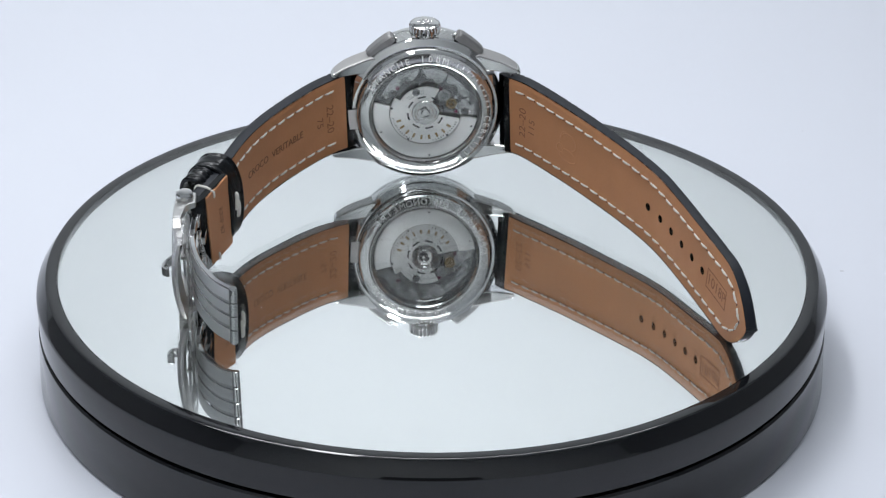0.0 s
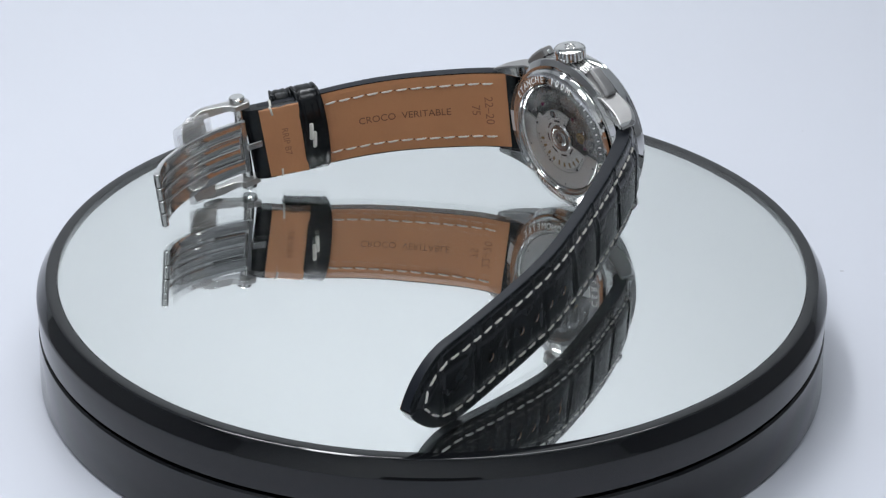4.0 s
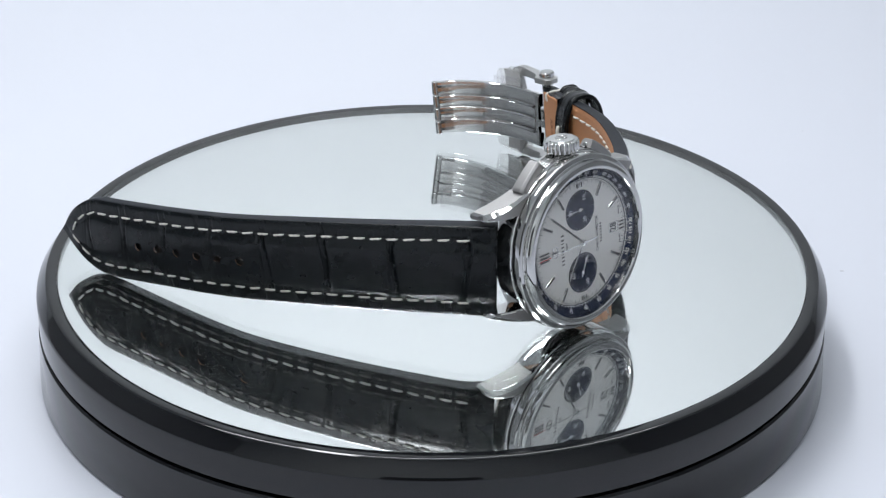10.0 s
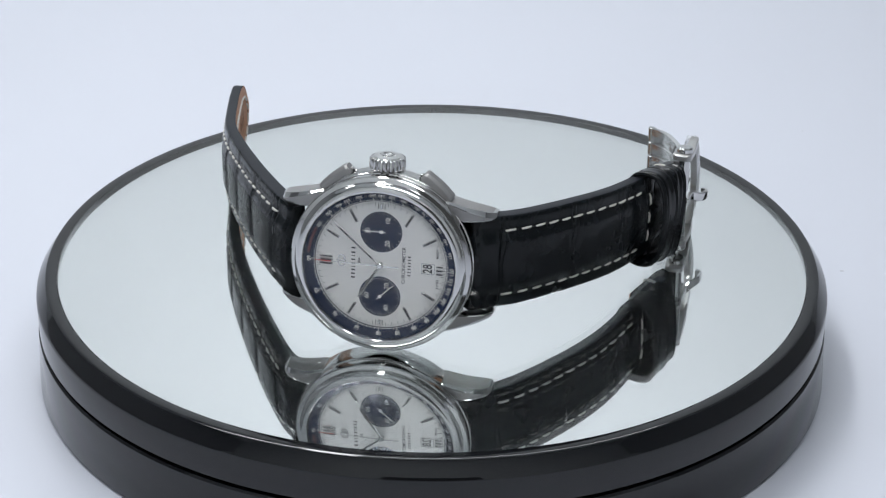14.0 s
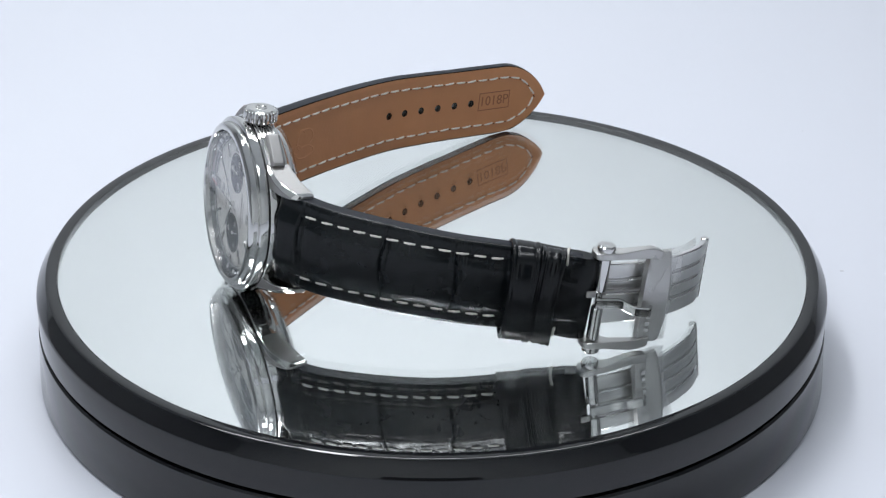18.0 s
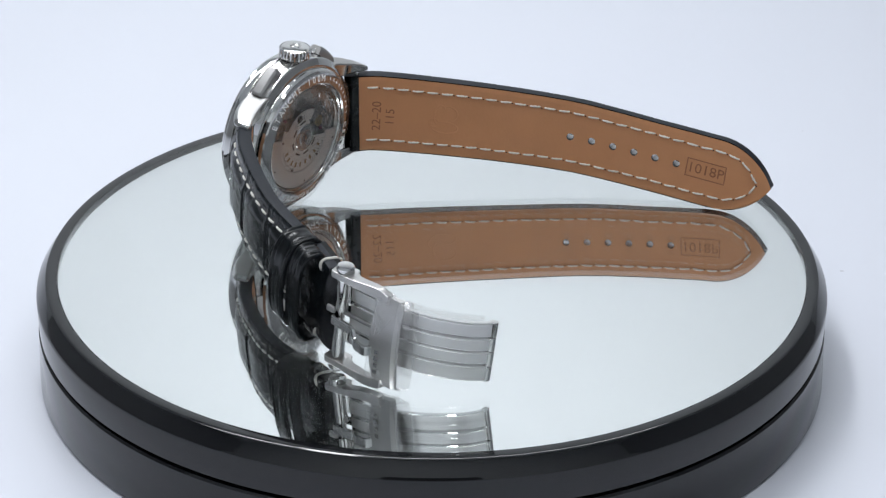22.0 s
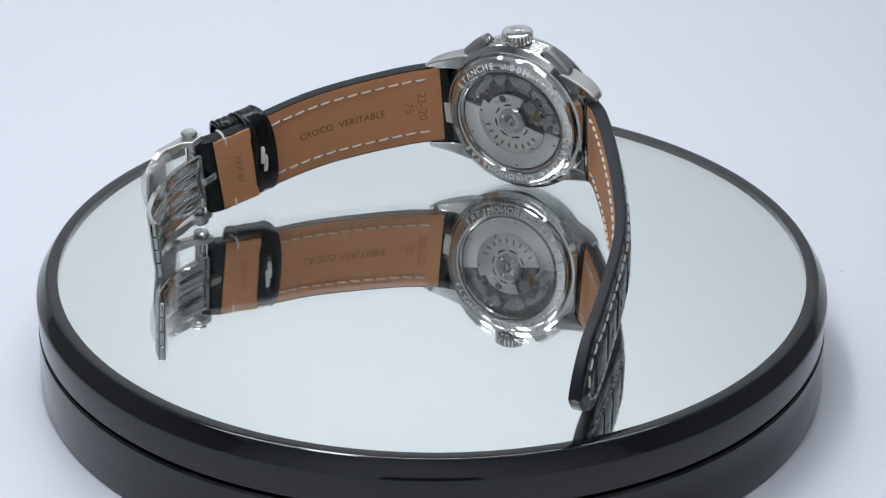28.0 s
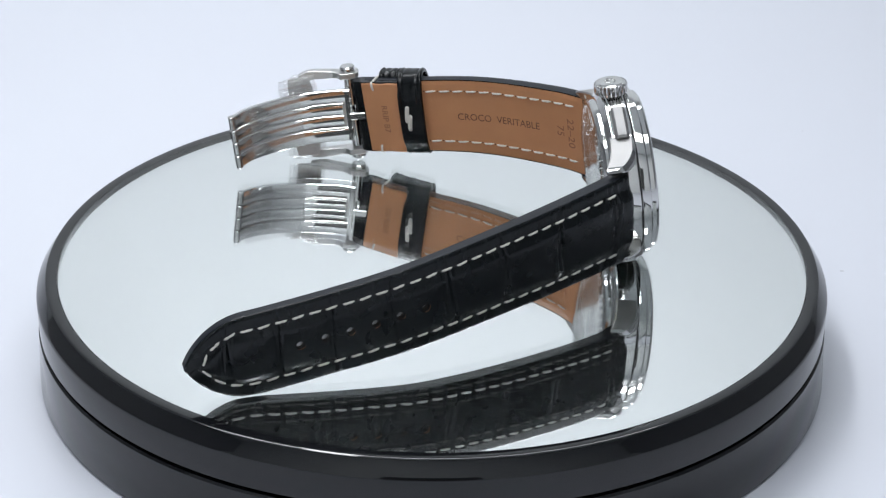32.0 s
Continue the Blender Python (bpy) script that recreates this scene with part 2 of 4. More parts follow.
# ---- the turntable ----
def make_turntable():
    root = new("turntable")
    root.location.z = TABLE * MM
    up = Matrix.Translation((0, 0, -TABLE))
    base = lathe([(0, -25.9), (98.2, -25.9), (98.7, -25.7), (98.9, -25.2), (98.2, -11.6), (97.7, -11.1), (94, -11.0), (0, -11.0)], 192, up)
    part("base", base, PLASTIC, root, "fixed glossy black base")
    part("gap_ring", lathe([(90, -10.9), (96.8, -10.9), (96.8, -10.3), (90, -10.3)], 128, up), GAPBLACK, root)
    platter = lathe([(0, -10.2), (97.6, -10.2), (98.0, -9.9), (98.1, -3.0), (98.0, -2.5), (97.75, -2.1), (95.85, 0.62), (95.6, 0.9), (95.3, 1.0), (94.95, 1.04), (93.15, 1.04), (92.8, 0.96), (92.65, 0.75), (92.64, -2.2), (0, -2.2)], 256, up)
    pl = part("platter", platter, PLASTIC, root, "glossy black rotating platter rim")
    part("mirror", lathe([(0, GLASS_TOP - 2.5), (93.2, GLASS_TOP - 2.5), (93.2, GLASS_TOP - 2.7), (0, GLASS_TOP - 2.7)], 256, up), SILVERING, pl, "silvered mirror", smooth=False)
    part("mirror_glass", lathe([(0, GLASS_TOP - 2.6), (93.6, GLASS_TOP - 2.6), (93.6, GLASS_TOP), (0, GLASS_TOP)], 256, up), PLATE_GLASS, pl, "clear glass over the silvering", smooth=False)
    tagged(root, "round black motorised display turntable with a mirror top", "turntable")
    return root, pl


turntable, platter = make_turntable()

# ---- the watch ----
BASE = Vector((0.0, -44.0, GLASS_TOP))
watch = new("wristwatch")
tagged(watch, "steel chronograph wristwatch with black crocodile strap standing on its side", "watch")
TO_WATCH = Matrix.Translation(-BASE)
# case axes: x towards 6 o'clock, y towards the crown, z out of the dial
CZ = Vector((0.035, -0.9927, 0.1132)).normalized()
CX = Vector((1, 0, 0)) - CZ * CZ.x
CX.normalize()
CY = CZ.cross(CX)
CASE = TO_WATCH @ Matrix(((CX.x, CY.x, CZ.x, 0.6), (CX.y, CY.y, CZ.y, -50.9), (CX.z, CY.z, CZ.z, 22.7), (0, 0, 0, 1)))


LUG = ((12.0, 15.6, -2.75, -8.4), (14.4, 15.6, -2.78, -8.5), (16.2, 15.1, -2.82, -8.7), (18.0, 14.55, -2.95, -9.0), (19.6, 14.1, -3.25, -9.35), (21.0, 13.7, -3.75, -9.8),
       (22.2, 13.3, -4.4, -10.25), (23.2, 12.95, -5.1, -10.7), (24.0, 12.65, -5.9, -11.05), (24.5, 12.4, -6.7, -11.2), (24.75, 12.2, -7.4, -11.0))


def make_lug(sx, sy, case):
    """A lug: brushed flank and face with a polished bevel between them that widens to the tip."""
    secs = []
    for x, y1, z1, z0 in LUG:
        y0, k = 11.1, max(0.0, (x - 15) / 9.75)
        c = 0.45 + 0.75 * k
        ring = ((y0, z0 + 0.35), (y0 + 0.12, z0 + 0.12), (y0 + 0.35, z0), (y1 - 0.5, z0), (y1 - 0.12, z0 + 0.15), (y1, z0 + 0.5), (y1, z1 - c - 0.1), (y1 - 0.06, z1 - c + 0.04), (y1 - c * 0.8, z1 - 0.03), (y1 - c * 0.8 - 0.1, z1), (y0 + 0.35, z1 + 0.02), (y0 + 0.1, z1 - 0.06), (y0, z1 - 0.3))
        if x > 24.6:
            ring = tuple((y0 + 0.25 + (y - y0) * 0.75, z) for y, z in ring)
        secs.append([(sx * x, sy * y, z) for y, z in ring])
    bm = loft(secs, CASE)
    bm.faces.ensure_lookup_table()
    n = len(secs[0])
    for i, f in enumerate(bm.faces[:-2]):
        f.material_index = 0 if i % n in (3, 4, 5, 9) and i // n < len(secs) - 3 else 1
    return part("lug", bm, [SATIN, STEEL], case, "steel lug, brushed with a polished bevel", sharp=11)


def make_case():
    mid = lathe([(17.0, -2.75), (20.55, -2.75), (20.8, -2.85), (20.92, -3.05), (20.95, -3.4), (20.95, -7.4), (20.88, -7.75), (20.7, -8.0), (19.3, -8.95), (18.9, -9.05), (15.5, -9.05)], 192, CASE)
    case = part("case", mid, STEEL, watch, "polished steel case middle with grooved flank", sharp=16)
    ridges = [(20.4, -3.3)]
    for k in range(5):
        z = -3.4 - 0.78 * k
        ridges += [(21.0, z), (21.16, z - 0.1), (21.2, z - 0.3), (21.16, z - 0.5), (21.0, z - 0.6), (20.86, z - 0.69)]
    part("grooved_flank", lathe(ridges + [(20.4, -7.3)], 48, CASE, 61, 119), STEEL, case, "flank with five turned ridges", sharp=40)
    part("bezel_seam", lathe([(19.5, -2.56), (20.5, -2.56), (20.5, -2.74), (19.5, -2.74)], 128, CASE), GAPBLACK, case)
    bez = lathe([(17.5, -0.6), (17.5, 1.45), (17.7, 1.7), (18.05, 1.75), (18.5, 1.68), (18.9, 1.54), (19.25, 1.3), (19.5, 0.98), (19.58, 0.86), (19.6, -0.05), (19.68, -0.14), (20.4, -0.3), (20.55, -0.34), (20.78, -0.58), (20.8, -0.66), (20.8, -2.3), (20.78, -2.38), (20.55, -2.54), (17.2, -2.6)], 192, CASE)
    part("bezel", bez, STEEL, watch, "stepped polished steel bezel", sharp=19)
    back = lathe([(14.8, -9.6), (14.82, -11.0), (14.95, -11.22), (15.2, -11.3), (15.5, -11.28), (17.3, -10.86), (17.75, -10.66), (18.1, -10.35), (18.5, -9.7), (18.6, -9.05), (15.0, -9.05)], 192, CASE)
    cb = part("case_back", back, STEEL, watch, "polished screw-down case back ring", sharp=12)
    for sx in (-1, 1):
        for sy in (-1, 1):
            make_lug(sx, sy, case)
    return case, cb


case, case_back = make_case()
dial = part("dial", lathe([(0, -0.55), (15.1, -0.55), (15.1, -0.9), (0, -0.9)], 96, CASE), DIAL, watch)
crystal = part("crystal", lathe([(0, 2.7), (8, 2.55), (13, 2.2), (17.1, 1.75), (17.4, 1.4), (17.4, 0.4), (17.0, 0.4), (16.8, 0.8), (13, 1.2), (8, 1.55), (0, 1.7)], 96, CASE), SAPPHIRE, watch, "domed sapphire crystal")
crystal.visible_shadow = False


# ---- strap ----
class Band:
    """A leather strap half: a path of its lining's middle, out to its tip, and its width and thickness along the way."""

    def __init__(self, points, lean, half, thick, step=0.5):
        self.pts, self.length = smooth_path(points, step)
        self.lean, self.half, self.thick = lean, half, thick
        self.n = len(self.pts)
        self.frames = []
        for i, p in enumerate(self.pts):
            t = (self.pts[min(i + 1, self.n - 1)] - self.pts[max(i - 1, 0)]).normalized()
            w = Vector(lean(i / (self.n - 1)))
            w = (w - t * w.dot(t)).normalized()
            self.frames.append((p, t, w, None))
        self.sign = 1

    def at(self, s, v, h):
        """Point at s mm along, v mm across (up), h mm out from the lining."""
        f = max(0.0, min(self.n - 1.001, s / self.length * (self.n - 1)))
        i = int(f)
        a, b = self.frames[i], self.frames[i + 1]
        k = f - i
        p, t, w = a[0].lerp(b[0], k), a[1].lerp(b[1], k), a[2].lerp(b[2], k)
        n = t.cross(w).normalized() * self.sign
        over = s - min(max(s, 0), self.length)
        return p + t * over + w * v + n * h

    def crown(self, s, v):
        """Height of the outer face over the lining."""
        e = min(1.0, abs(v) / max(0.2, self.half(s)))
        k = max(0.0, min(1.0, (self.half(s) - 2.3 - abs(v)) / 3.6))
        pad = k * k * (3 - 2 * k)
        rim = min(1.0, (self.half(s) - abs(v)) / 0.7) if self.half(s) > 1 else 1.0
        edge = self.edge(s)
        return edge - 0.35 + 0.35 * rim + (self.thick(s) - edge) * (0.25 * (1 - e ** 3) + 0.75 * pad)

    def edge(self, s):
        """Thickness of the strap at its cut edge."""
        return 3.75 - 0.95 * max(0.0, min(1.0, s / 70))


LONG = Band([(-21.5, -41.3, 20.5), (-26.0, -36.3, 20.4), (-35.3, -23.1, 19.1), (-44.8, -8.0, 17.5), (-52.5, 5.8, 15.8), (-56.8, 16.5, 14.3), (-61.9, 33.2, 12.1), (-65.0, 44.5, 10.7), (-67.9, 58.2, 9.4)],
            lambda f: (0, 0.08 * (1 - f), 1), lambda s: 11.0, lambda s: 5.0 - 1.5 * min(1, s / 70))
LONG.sign = -1
SHORT = Band([(20.5, -41.0, 22.2), (28.6, -34.2, 21.25), (38.6, -21.5, 19.85), (45.1, -10.6, 18.45), (50.2, 2.5, 16.7), (53.6, 10.0, 15.55), (57.6, 17.8, 14.25)],
             lambda f: (0, 0.09, 1), lambda s: 11.0 - 0.9 * s / 72, lambda s: 5.0 - 1.4 * min(1, s / 70))
SHORT.sign = 1


def long_half(s):
    h = 11.0 - 1.0 * max(0, min(1, s / 80))
    k = (s - (LONG.length - 15)) / 15
    return h if k <= 0 else h * max(0.012, 1 - k ** 2.1) ** 0.8


LONG.half = long_half


def strap_mesh(band, holes=(), grooves=(), s1=None):
    """The outer leather with its edge, and the lining, as two meshes."""
    end = s1 or band.length
    nv = 44
    made = []
    for outer in (True, False):
        s0, stop = (-3.0, end) if outer else (0.5, end if s1 is None else end - 1.6)
        ns = int((stop - s0) / 0.22)
        bm = bmesh.new()
        grid, where = [], {}
        for i in range(ns + 1):
            s = s0 + (stop - s0) * i / ns
            hw = band.half(s)
            row = []
            for j in range(nv + 1):
                v = hw * (-1 + 2 * j / nv) * (1.0 if outer else 0.975)
                ss, vv = s, v
                for hs, hv, r in holes:
                    d = math.hypot(s - hs, v - hv)
                    if d < r + 0.45 and d > 1e-6:
                        ss, vv = hs + (s - hs) * r / d, hv + (v - hv) * r / d
                if outer:
                    h = band.crown(ss, vv)
                    for gs, wob, depth in grooves:
                        dd = ss - gs - wob * math.sin(vv * 0.28 + gs)
                        h -= depth * (math.exp(-(dd / 0.24) ** 2) + 0.3 * math.exp(-((dd - 0.7) / 0.2) ** 2) - 0.25 * math.exp(-((dd + 0.7) / 0.4) ** 2)) * (1 if abs(vv) < hw - 3.6 else 0.65 if abs(vv) < hw - 1.2 else 0.45)
                    for gv in (-1, 1):
                        dd = vv - gv * (hw - 4.2) - 0.5 * math.sin(ss * 0.45 + gv)
                        h -= 0.12 * math.exp(-(dd / 0.35) ** 2) * (0.4 + 0.6 * (math.sin(ss * 0.31 + 2 * gv) > -0.3))
                    for gs, wob, depth in grooves[::2]:
                        dd = ss - gs - 3.4 - 0.9 * math.sin(vv * 0.5 + gs * 2)
                        h -= 0.07 * math.exp(-(dd / 0.3) ** 2) * (abs(vv) > 3.5)
                    lows = sorted(g for g, _, _ in grooves[::2])
                    for ga, gb in zip([-9.0] + lows, lows + [end + 9.0]):
                        if ga + 1.2 < ss < gb:
                            f, e = (ss - ga - 1.2) / (gb - ga - 1.2), min(1.0, max(0.0, (hw - 3.6 - abs(vv)) / 3.0))
                            h += 0.30 * math.sin(math.pi * f) ** 0.6 * e * e * (3 - 2 * e)
                    h -= 0.25 * max(0.0, -1.2 - ss) ** 2
                    h += 0.06 * noise.noise((ss * 0.22, vv * 0.22, 3.0))
                else:
                    h = -0.02 if abs(v) < hw * 0.9 else 0.1
                q = bm.verts.new(TO_WATCH @ band.at(ss, vv, h))
                where[q] = (s, v)
                row.append(q)
            if outer:
                for side in (0, -1):
                    for hh, inset in ((band.edge(s) - 0.75, 1.006), (1.6, 1.01), (0.1, 1.0)):
                        v = (hw if side else -hw) * inset
                        q = bm.verts.new(TO_WATCH @ band.at(s, v, hh))
                        where[q] = (s, v * 1.5)
                        row = row + [q] if side else [q] + row
            grid.append(row)
        for p, q in zip(grid, grid[1:]):
            for j in range(len(p) - 1):
                vs = (p[j], p[j + 1], q[j + 1], q[j])
                cs, cv = sum(where[x][0] for x in vs) / 4, sum(where[x][1] for x in vs) / 4
                if any(math.hypot(cs - hs, cv - hv) < r for hs, hv, r in holes):
                    continue
                face = bm.faces.new(vs)
                # edge faces take the leather with the light put into its colour
                if outer and (j < 3 or j >= len(p) - 4):
                    face.material_index = 1
        if outer:
            for row in (grid[0], grid[-1]):
                bm.faces.new(row)
        loose = [v for v in bm.verts if not v.link_faces]
        bmesh.ops.delete(bm, geom=loose, context="VERTS")
        bmesh.ops.recalc_face_normals(bm, faces=bm.faces)
        made.append(bm)
    return made


def creases(*places):
    """Pairs of cross creases between the scales, shallower towards the tip."""
    return [c for g in places for k in (1.0 if g < 60 else 0.7,) for c in ((g, 0.45, 0.54 * k), (g + 1.25 + 0.25 * math.sin(g), 0.4, 0.3 * k))]


HOLES = [(LONG.length - d, 0.0, 1.0) for d in (25.6, 31.4, 37.2, 43.0, 48.8, 54.6)]
outer, inner = strap_mesh(LONG, HOLES, creases(3.5, 19.5, 36.0, 50.3, 64.2, 78.2, 90.4, 101.6))
long_strap = part("long_strap", outer, [LEATHER, EDGE], watch, "black crocodile leather strap end with a pointed tip", sharp=60)
long_lining = part("lining", inner, LINING, long_strap, "tan leather lining")
outer, inner = strap_mesh(SHORT, (), s1=67.0, grooves=creases(4.0, 23.5, 39.5, 52.0))
short_strap = part("buckle_strap", outer, [LEATHER, EDGE], watch, "black crocodile leather strap end sewn to the clasp", sharp=60)
short_lining = part("lining", inner, LINING, short_strap, "tan leather lining")
def set_pose(ob, m):
    """Places a part in its parent's space (mm matrix)."""
    loc, rot, _ = m.decompose()
    ob.matrix_basis = Matrix.LocRotScale(loc * MM, rot, None)
    return ob


def shared(name, me, mat_parent, m):
    """One more object on a shared mesh, under a part, at a pose in mm."""
    ob = new(name, me)
    ob.parent = mat_parent
    return set_pose(ob, m)


def ready_mesh(name, bm, mat):
    me = bpy.data.meshes.new(name)
    bm.to_mesh(me)
    bm.free()
    me.transform(Matrix.Scale(MM, 4))
    me.materials.append(mat)
    me.set_sharp_from_angle(angle=radians(40))
    return me


def letters(text, size, m, extrude=0.02, align="CENTER", bold=0.0):
    """A bmesh of upright text in the xy plane of m (mm)."""
    cu = bpy.data.curves.new("letters", "FONT")
    cu.body, cu.size, cu.extrude, cu.align_x, cu.align_y = text, size * 1.38, extrude, align, "CENTER"
    cu.resolution_u, cu.offset = 3, bold * size
    ob = bpy.data.objects.new("letters", cu)
    me = bpy.data.meshes.new_from_object(ob)
    bm = bmesh.new()
    bm.from_mesh(me)
    bpy.data.objects.remove(ob)
    bpy.data.meshes.remove(me)
    bm.transform(m)
    return bm


def axes(o, x, y, z=None):
    """Matrix from an origin and axis directions."""
    x = Vector(x).normalized()
    z = Vector(z).normalized() if z is not None else x.cross(Vector(y)).normalized()
    y = z.cross(x).normalized()
    return Matrix(((x.x, y.x, z.x, o[0]), (x.y, y.y, z.y, o[1]), (x.z, y.z, z.z, o[2]), (0, 0, 0, 1)))


def on_band(band, s, v, h, along=1, inside=False):
    """Frame on a strap face: x along the strap (or back along it), y up across it, z out of the face."""
    o = band.at(s, v, h)
    x = (band.at(s + 0.3, v, h) - band.at(s - 0.3, v, h)) * along
    return TO_WATCH @ axes(o, x, band.at(s, v + 0.3, h) - band.at(s, v - 0.3, h))


# black leather turned over the strap ends by the case
for band, strap in ((LONG, long_strap), (SHORT, short_strap)):
    secs = []
    for v in (-10.95, -10.8, -5, 0, 5, 10.8, 10.95):
        secs.append([tuple(TO_WATCH @ band.at(s, v, h)) for s, h in ((0.9, -0.16), (-0.9, -0.2), (-1.4, 0.2), (-1.5, 0.9), (-1.2, 1.3), (0.9, 1.2))])
    part("turned_edge", loft(secs), LEATHER, strap)

# ---- seams ----
def stitch_mesh():
    """A slanted stitch of twisted thread, 3 mm long, dipping at its ends."""
    secs = []
    for k in range(25):
        f = k / 24
        x, r = -1.5 + 3.0 * f, 0.265 * (1 - 0.55 * abs(2 * f - 1) ** 4)
        z = 0.11 - 0.36 * abs(2 * f - 1) ** 5
        y = 0.08 * (2 * f - 1)
        tw = 0.62 * k
        secs.append([(x, y + r * (1 + 0.13 * math.cos(2 * a + tw)) * math.cos(a), z + r * (1 + 0.13 * math.cos(2 * a + tw)) * math.sin(a)) for a in (radians(36 * j) for j in range(10))])
    return ready_mesh("stitch", loft(secs), THREAD)


STITCH = stitch_mesh()
STITCH.polygons.foreach_set("use_smooth", [True] * len(STITCH.polygons))
HOLE_PIT = ready_mesh("needle_hole", lathe([(0, -0.25), (0.2, -0.2), (0.34, 0.02), (0, 0.03)], 8), GAPBLACK)

LINING_PIT = ready_mesh("needle_hole", lathe([(0, -0.2), (0.16, -0.16), (0.26, 0.03), (0, 0.035)], 8, Matrix.Diagonal((0.85, 0.7, 1, 1))), RAW)


def seam(band, strap, lining, track, pitch=3.75):
    """Stitches along a track of (s, v) on both faces of a strap."""
    run = [0.0]
    for a, b in zip(track, track[1:]):
        run.append(run[-1] + math.dist(a, b))
    n = int(run[-1] / pitch)

    def where(d):
        i = max(k for k in range(len(run) - 1) if run[k] <= d or k == 0)
        f = (d - run[i]) / max(1e-6, run[i + 1] - run[i])
        return track[i][0] + (track[i + 1][0] - track[i][0]) * f, track[i][1] + (track[i + 1][1] - track[i][1]) * f
    for k in range(n):
        d = (k + 0.5) * run[-1] / n
        (s, v), (sa, va), (sb, vb) = where(d), where(max(0, d - 1)), where(min(run[-1] - 1e-3, d + 1))
        for face in (0, 1):
            jit = 0.05 * math.sin(k * 7.3 + face)
            if face == 0:
                h, ha, hb = (band.crown(*q) - 0.02 for q in ((s, v), (sa, va), (sb, vb)))
            else:
                h = ha = hb = -0.16
            o = band.at(s, v + jit, h)
            x = band.at(sb, vb, hb) - band.at(sa, va, ha)
            nrm = (band.at(s, v, 1) - band.at(s, v, 0)) * (1 if face == 0 else -1)
            m = TO_WATCH @ axes(o, x, nrm.cross(x), nrm - x * (nrm.dot(x) / x.length_squared))
            shared("stitch", STITCH, strap if face == 0 else lining, m @ pose(0, 0, 0, 0, 0, 4 * math.sin(k * 3.1)))
            shared("needle_hole", HOLE_PIT if face == 0 else LINING_PIT, strap if face == 0 else lining, m @ pose(1.8, -0.12, 0.02))


def edge_track(band, s0, s1, side, inset):
    n = 60
    return [(s0 + (s1 - s0) * k / n, side * (band.half(s0 + (s1 - s0) * k / n) - inset)) for k in range(n + 1)]


def tip_track(band, inset, side):
    """Along one edge, then straight in to the point of the tip."""
    turn, nose = band.length - 14.2, (band.length - 3.7, 0.0)
    along = [(2.4 + (turn - 2.4) * k / 90, side * (band.half(2.4 + (turn - 2.4) * k / 90) - inset)) for k in range(91)]
    v = along[-1][1]
    return along + [(turn + 2.4, v * 0.97), (turn + 4.8, v * 0.86), (turn + 7.0, v * 0.66), (turn + 8.9, v * 0.38), nose]


for side in (1, -1):
    seam(LONG, long_strap, long_lining, tip_track(LONG, 3.3, side))
for side in (1, -1):
    seam(SHORT, short_strap, short_lining, edge_track(SHORT, 4.2, 50.0, side, 3.2))
seam(SHORT, short_strap, short_lining, [(53.4, -6.9), (53.6, 0.0), (53.4, 6.9)])

# ---- pressed lettering on the linings ----


def pressed(name, text, size, band, lining, s, v, turn, along, h=-0.06, mat=INK):
    bm = letters(text, size, pose(0, 0, 0, 0, 0, turn), 0.02)
    for q in bm.verts:
        q.co = TO_WATCH @ band.at(s + along * q.co.x, v + q.co.y, h - q.co.z)
    part(name, bm, mat, lining, "pressed lettering", smooth=False)


pressed("lettering", "CROCO  VERITABLE", 2.0, SHORT, short_lining, 28.9, -0.15, 0, -1)
pressed("lettering", "22\u201320", 2.4, SHORT, short_lining, 6.3, -0.1, -90, -1, mat=PALE_INK)
pressed("lettering", "75", 2.3, SHORT, short_lining, 9.9, 0.0, -90, -1, mat=PALE_INK)
pressed("lettering", "22\u201320", 2.5, LONG, long_lining, 5.6, -0.6, 90, 1, mat=PALE_INK)
pressed("lettering", "115", 2.4, LONG, long_lining, 9.2, -0.7, 90, 1, mat=PALE_INK)
pressed("lettering", "1018P", 2.9, LONG, long_lining, HOLES[0][0] + 8.0, 0.1, 0, 1, mat=PALE_INK)
for s0, s1, v0, v1 in ((2.7, 13.4, 2.5, 2.75), (2.7, 13.4, -2.5, -2.25), (2.7, 2.95, -2.5, 2.75), (13.15, 13.4, -2.5, 2.75)):
    s0, s1 = s0 + HOLES[0][0], s1 + HOLES[0][0]
    ring = [[tuple(TO_WATCH @ LONG.at(s, v, h)) for v, h in ((v0, -0.05), (v1, -0.05), (v1, -0.10), (v0, -0.10))] for s in (s0 + (s1 - s0) * k / 6 for k in range(7))]
    part("pressed_line", loft(ring), PALE_INK, long_lining, smooth=False)


def swirl(band, lining, s, v, size):
    """A blind-stamped emblem, drawn as plain loops."""
    bms = []
    for cx, cy, rx, ry, a0, a1 in ((0.5, 1.3, 2.0, 1.5, -60, 200), (-0.6, 1.0, 1.1, 1.9, 40, 250), (0.4, -1.4, 2.3, 1.1, -170, 120), (-1.6, -0.6, 0.9, 0.8, 30, 300)):
        secs = []
        for k in range(29):
            a = radians(a0 + (a1 - a0) * k / 28)
            p, q = (cx + rx * math.cos(a)) * size, (cy + ry * math.sin(a)) * size
            nx, ny = math.cos(a) * 0.4, math.sin(a) * 0.4
            secs.append([tuple(TO_WATCH @ band.at(s + p + nx * d, v + q + ny * d, h)) for d, h in ((-1, 0.03), (0, -0.11), (1, 0.03))])
        bms.append(loft(secs))
    part("stamped_emblem", joined(bms), LINING, lining, "blind-stamped emblem in the tan lining")


swirl(LONG, long_lining, 23.2, -0.3, 1.5)

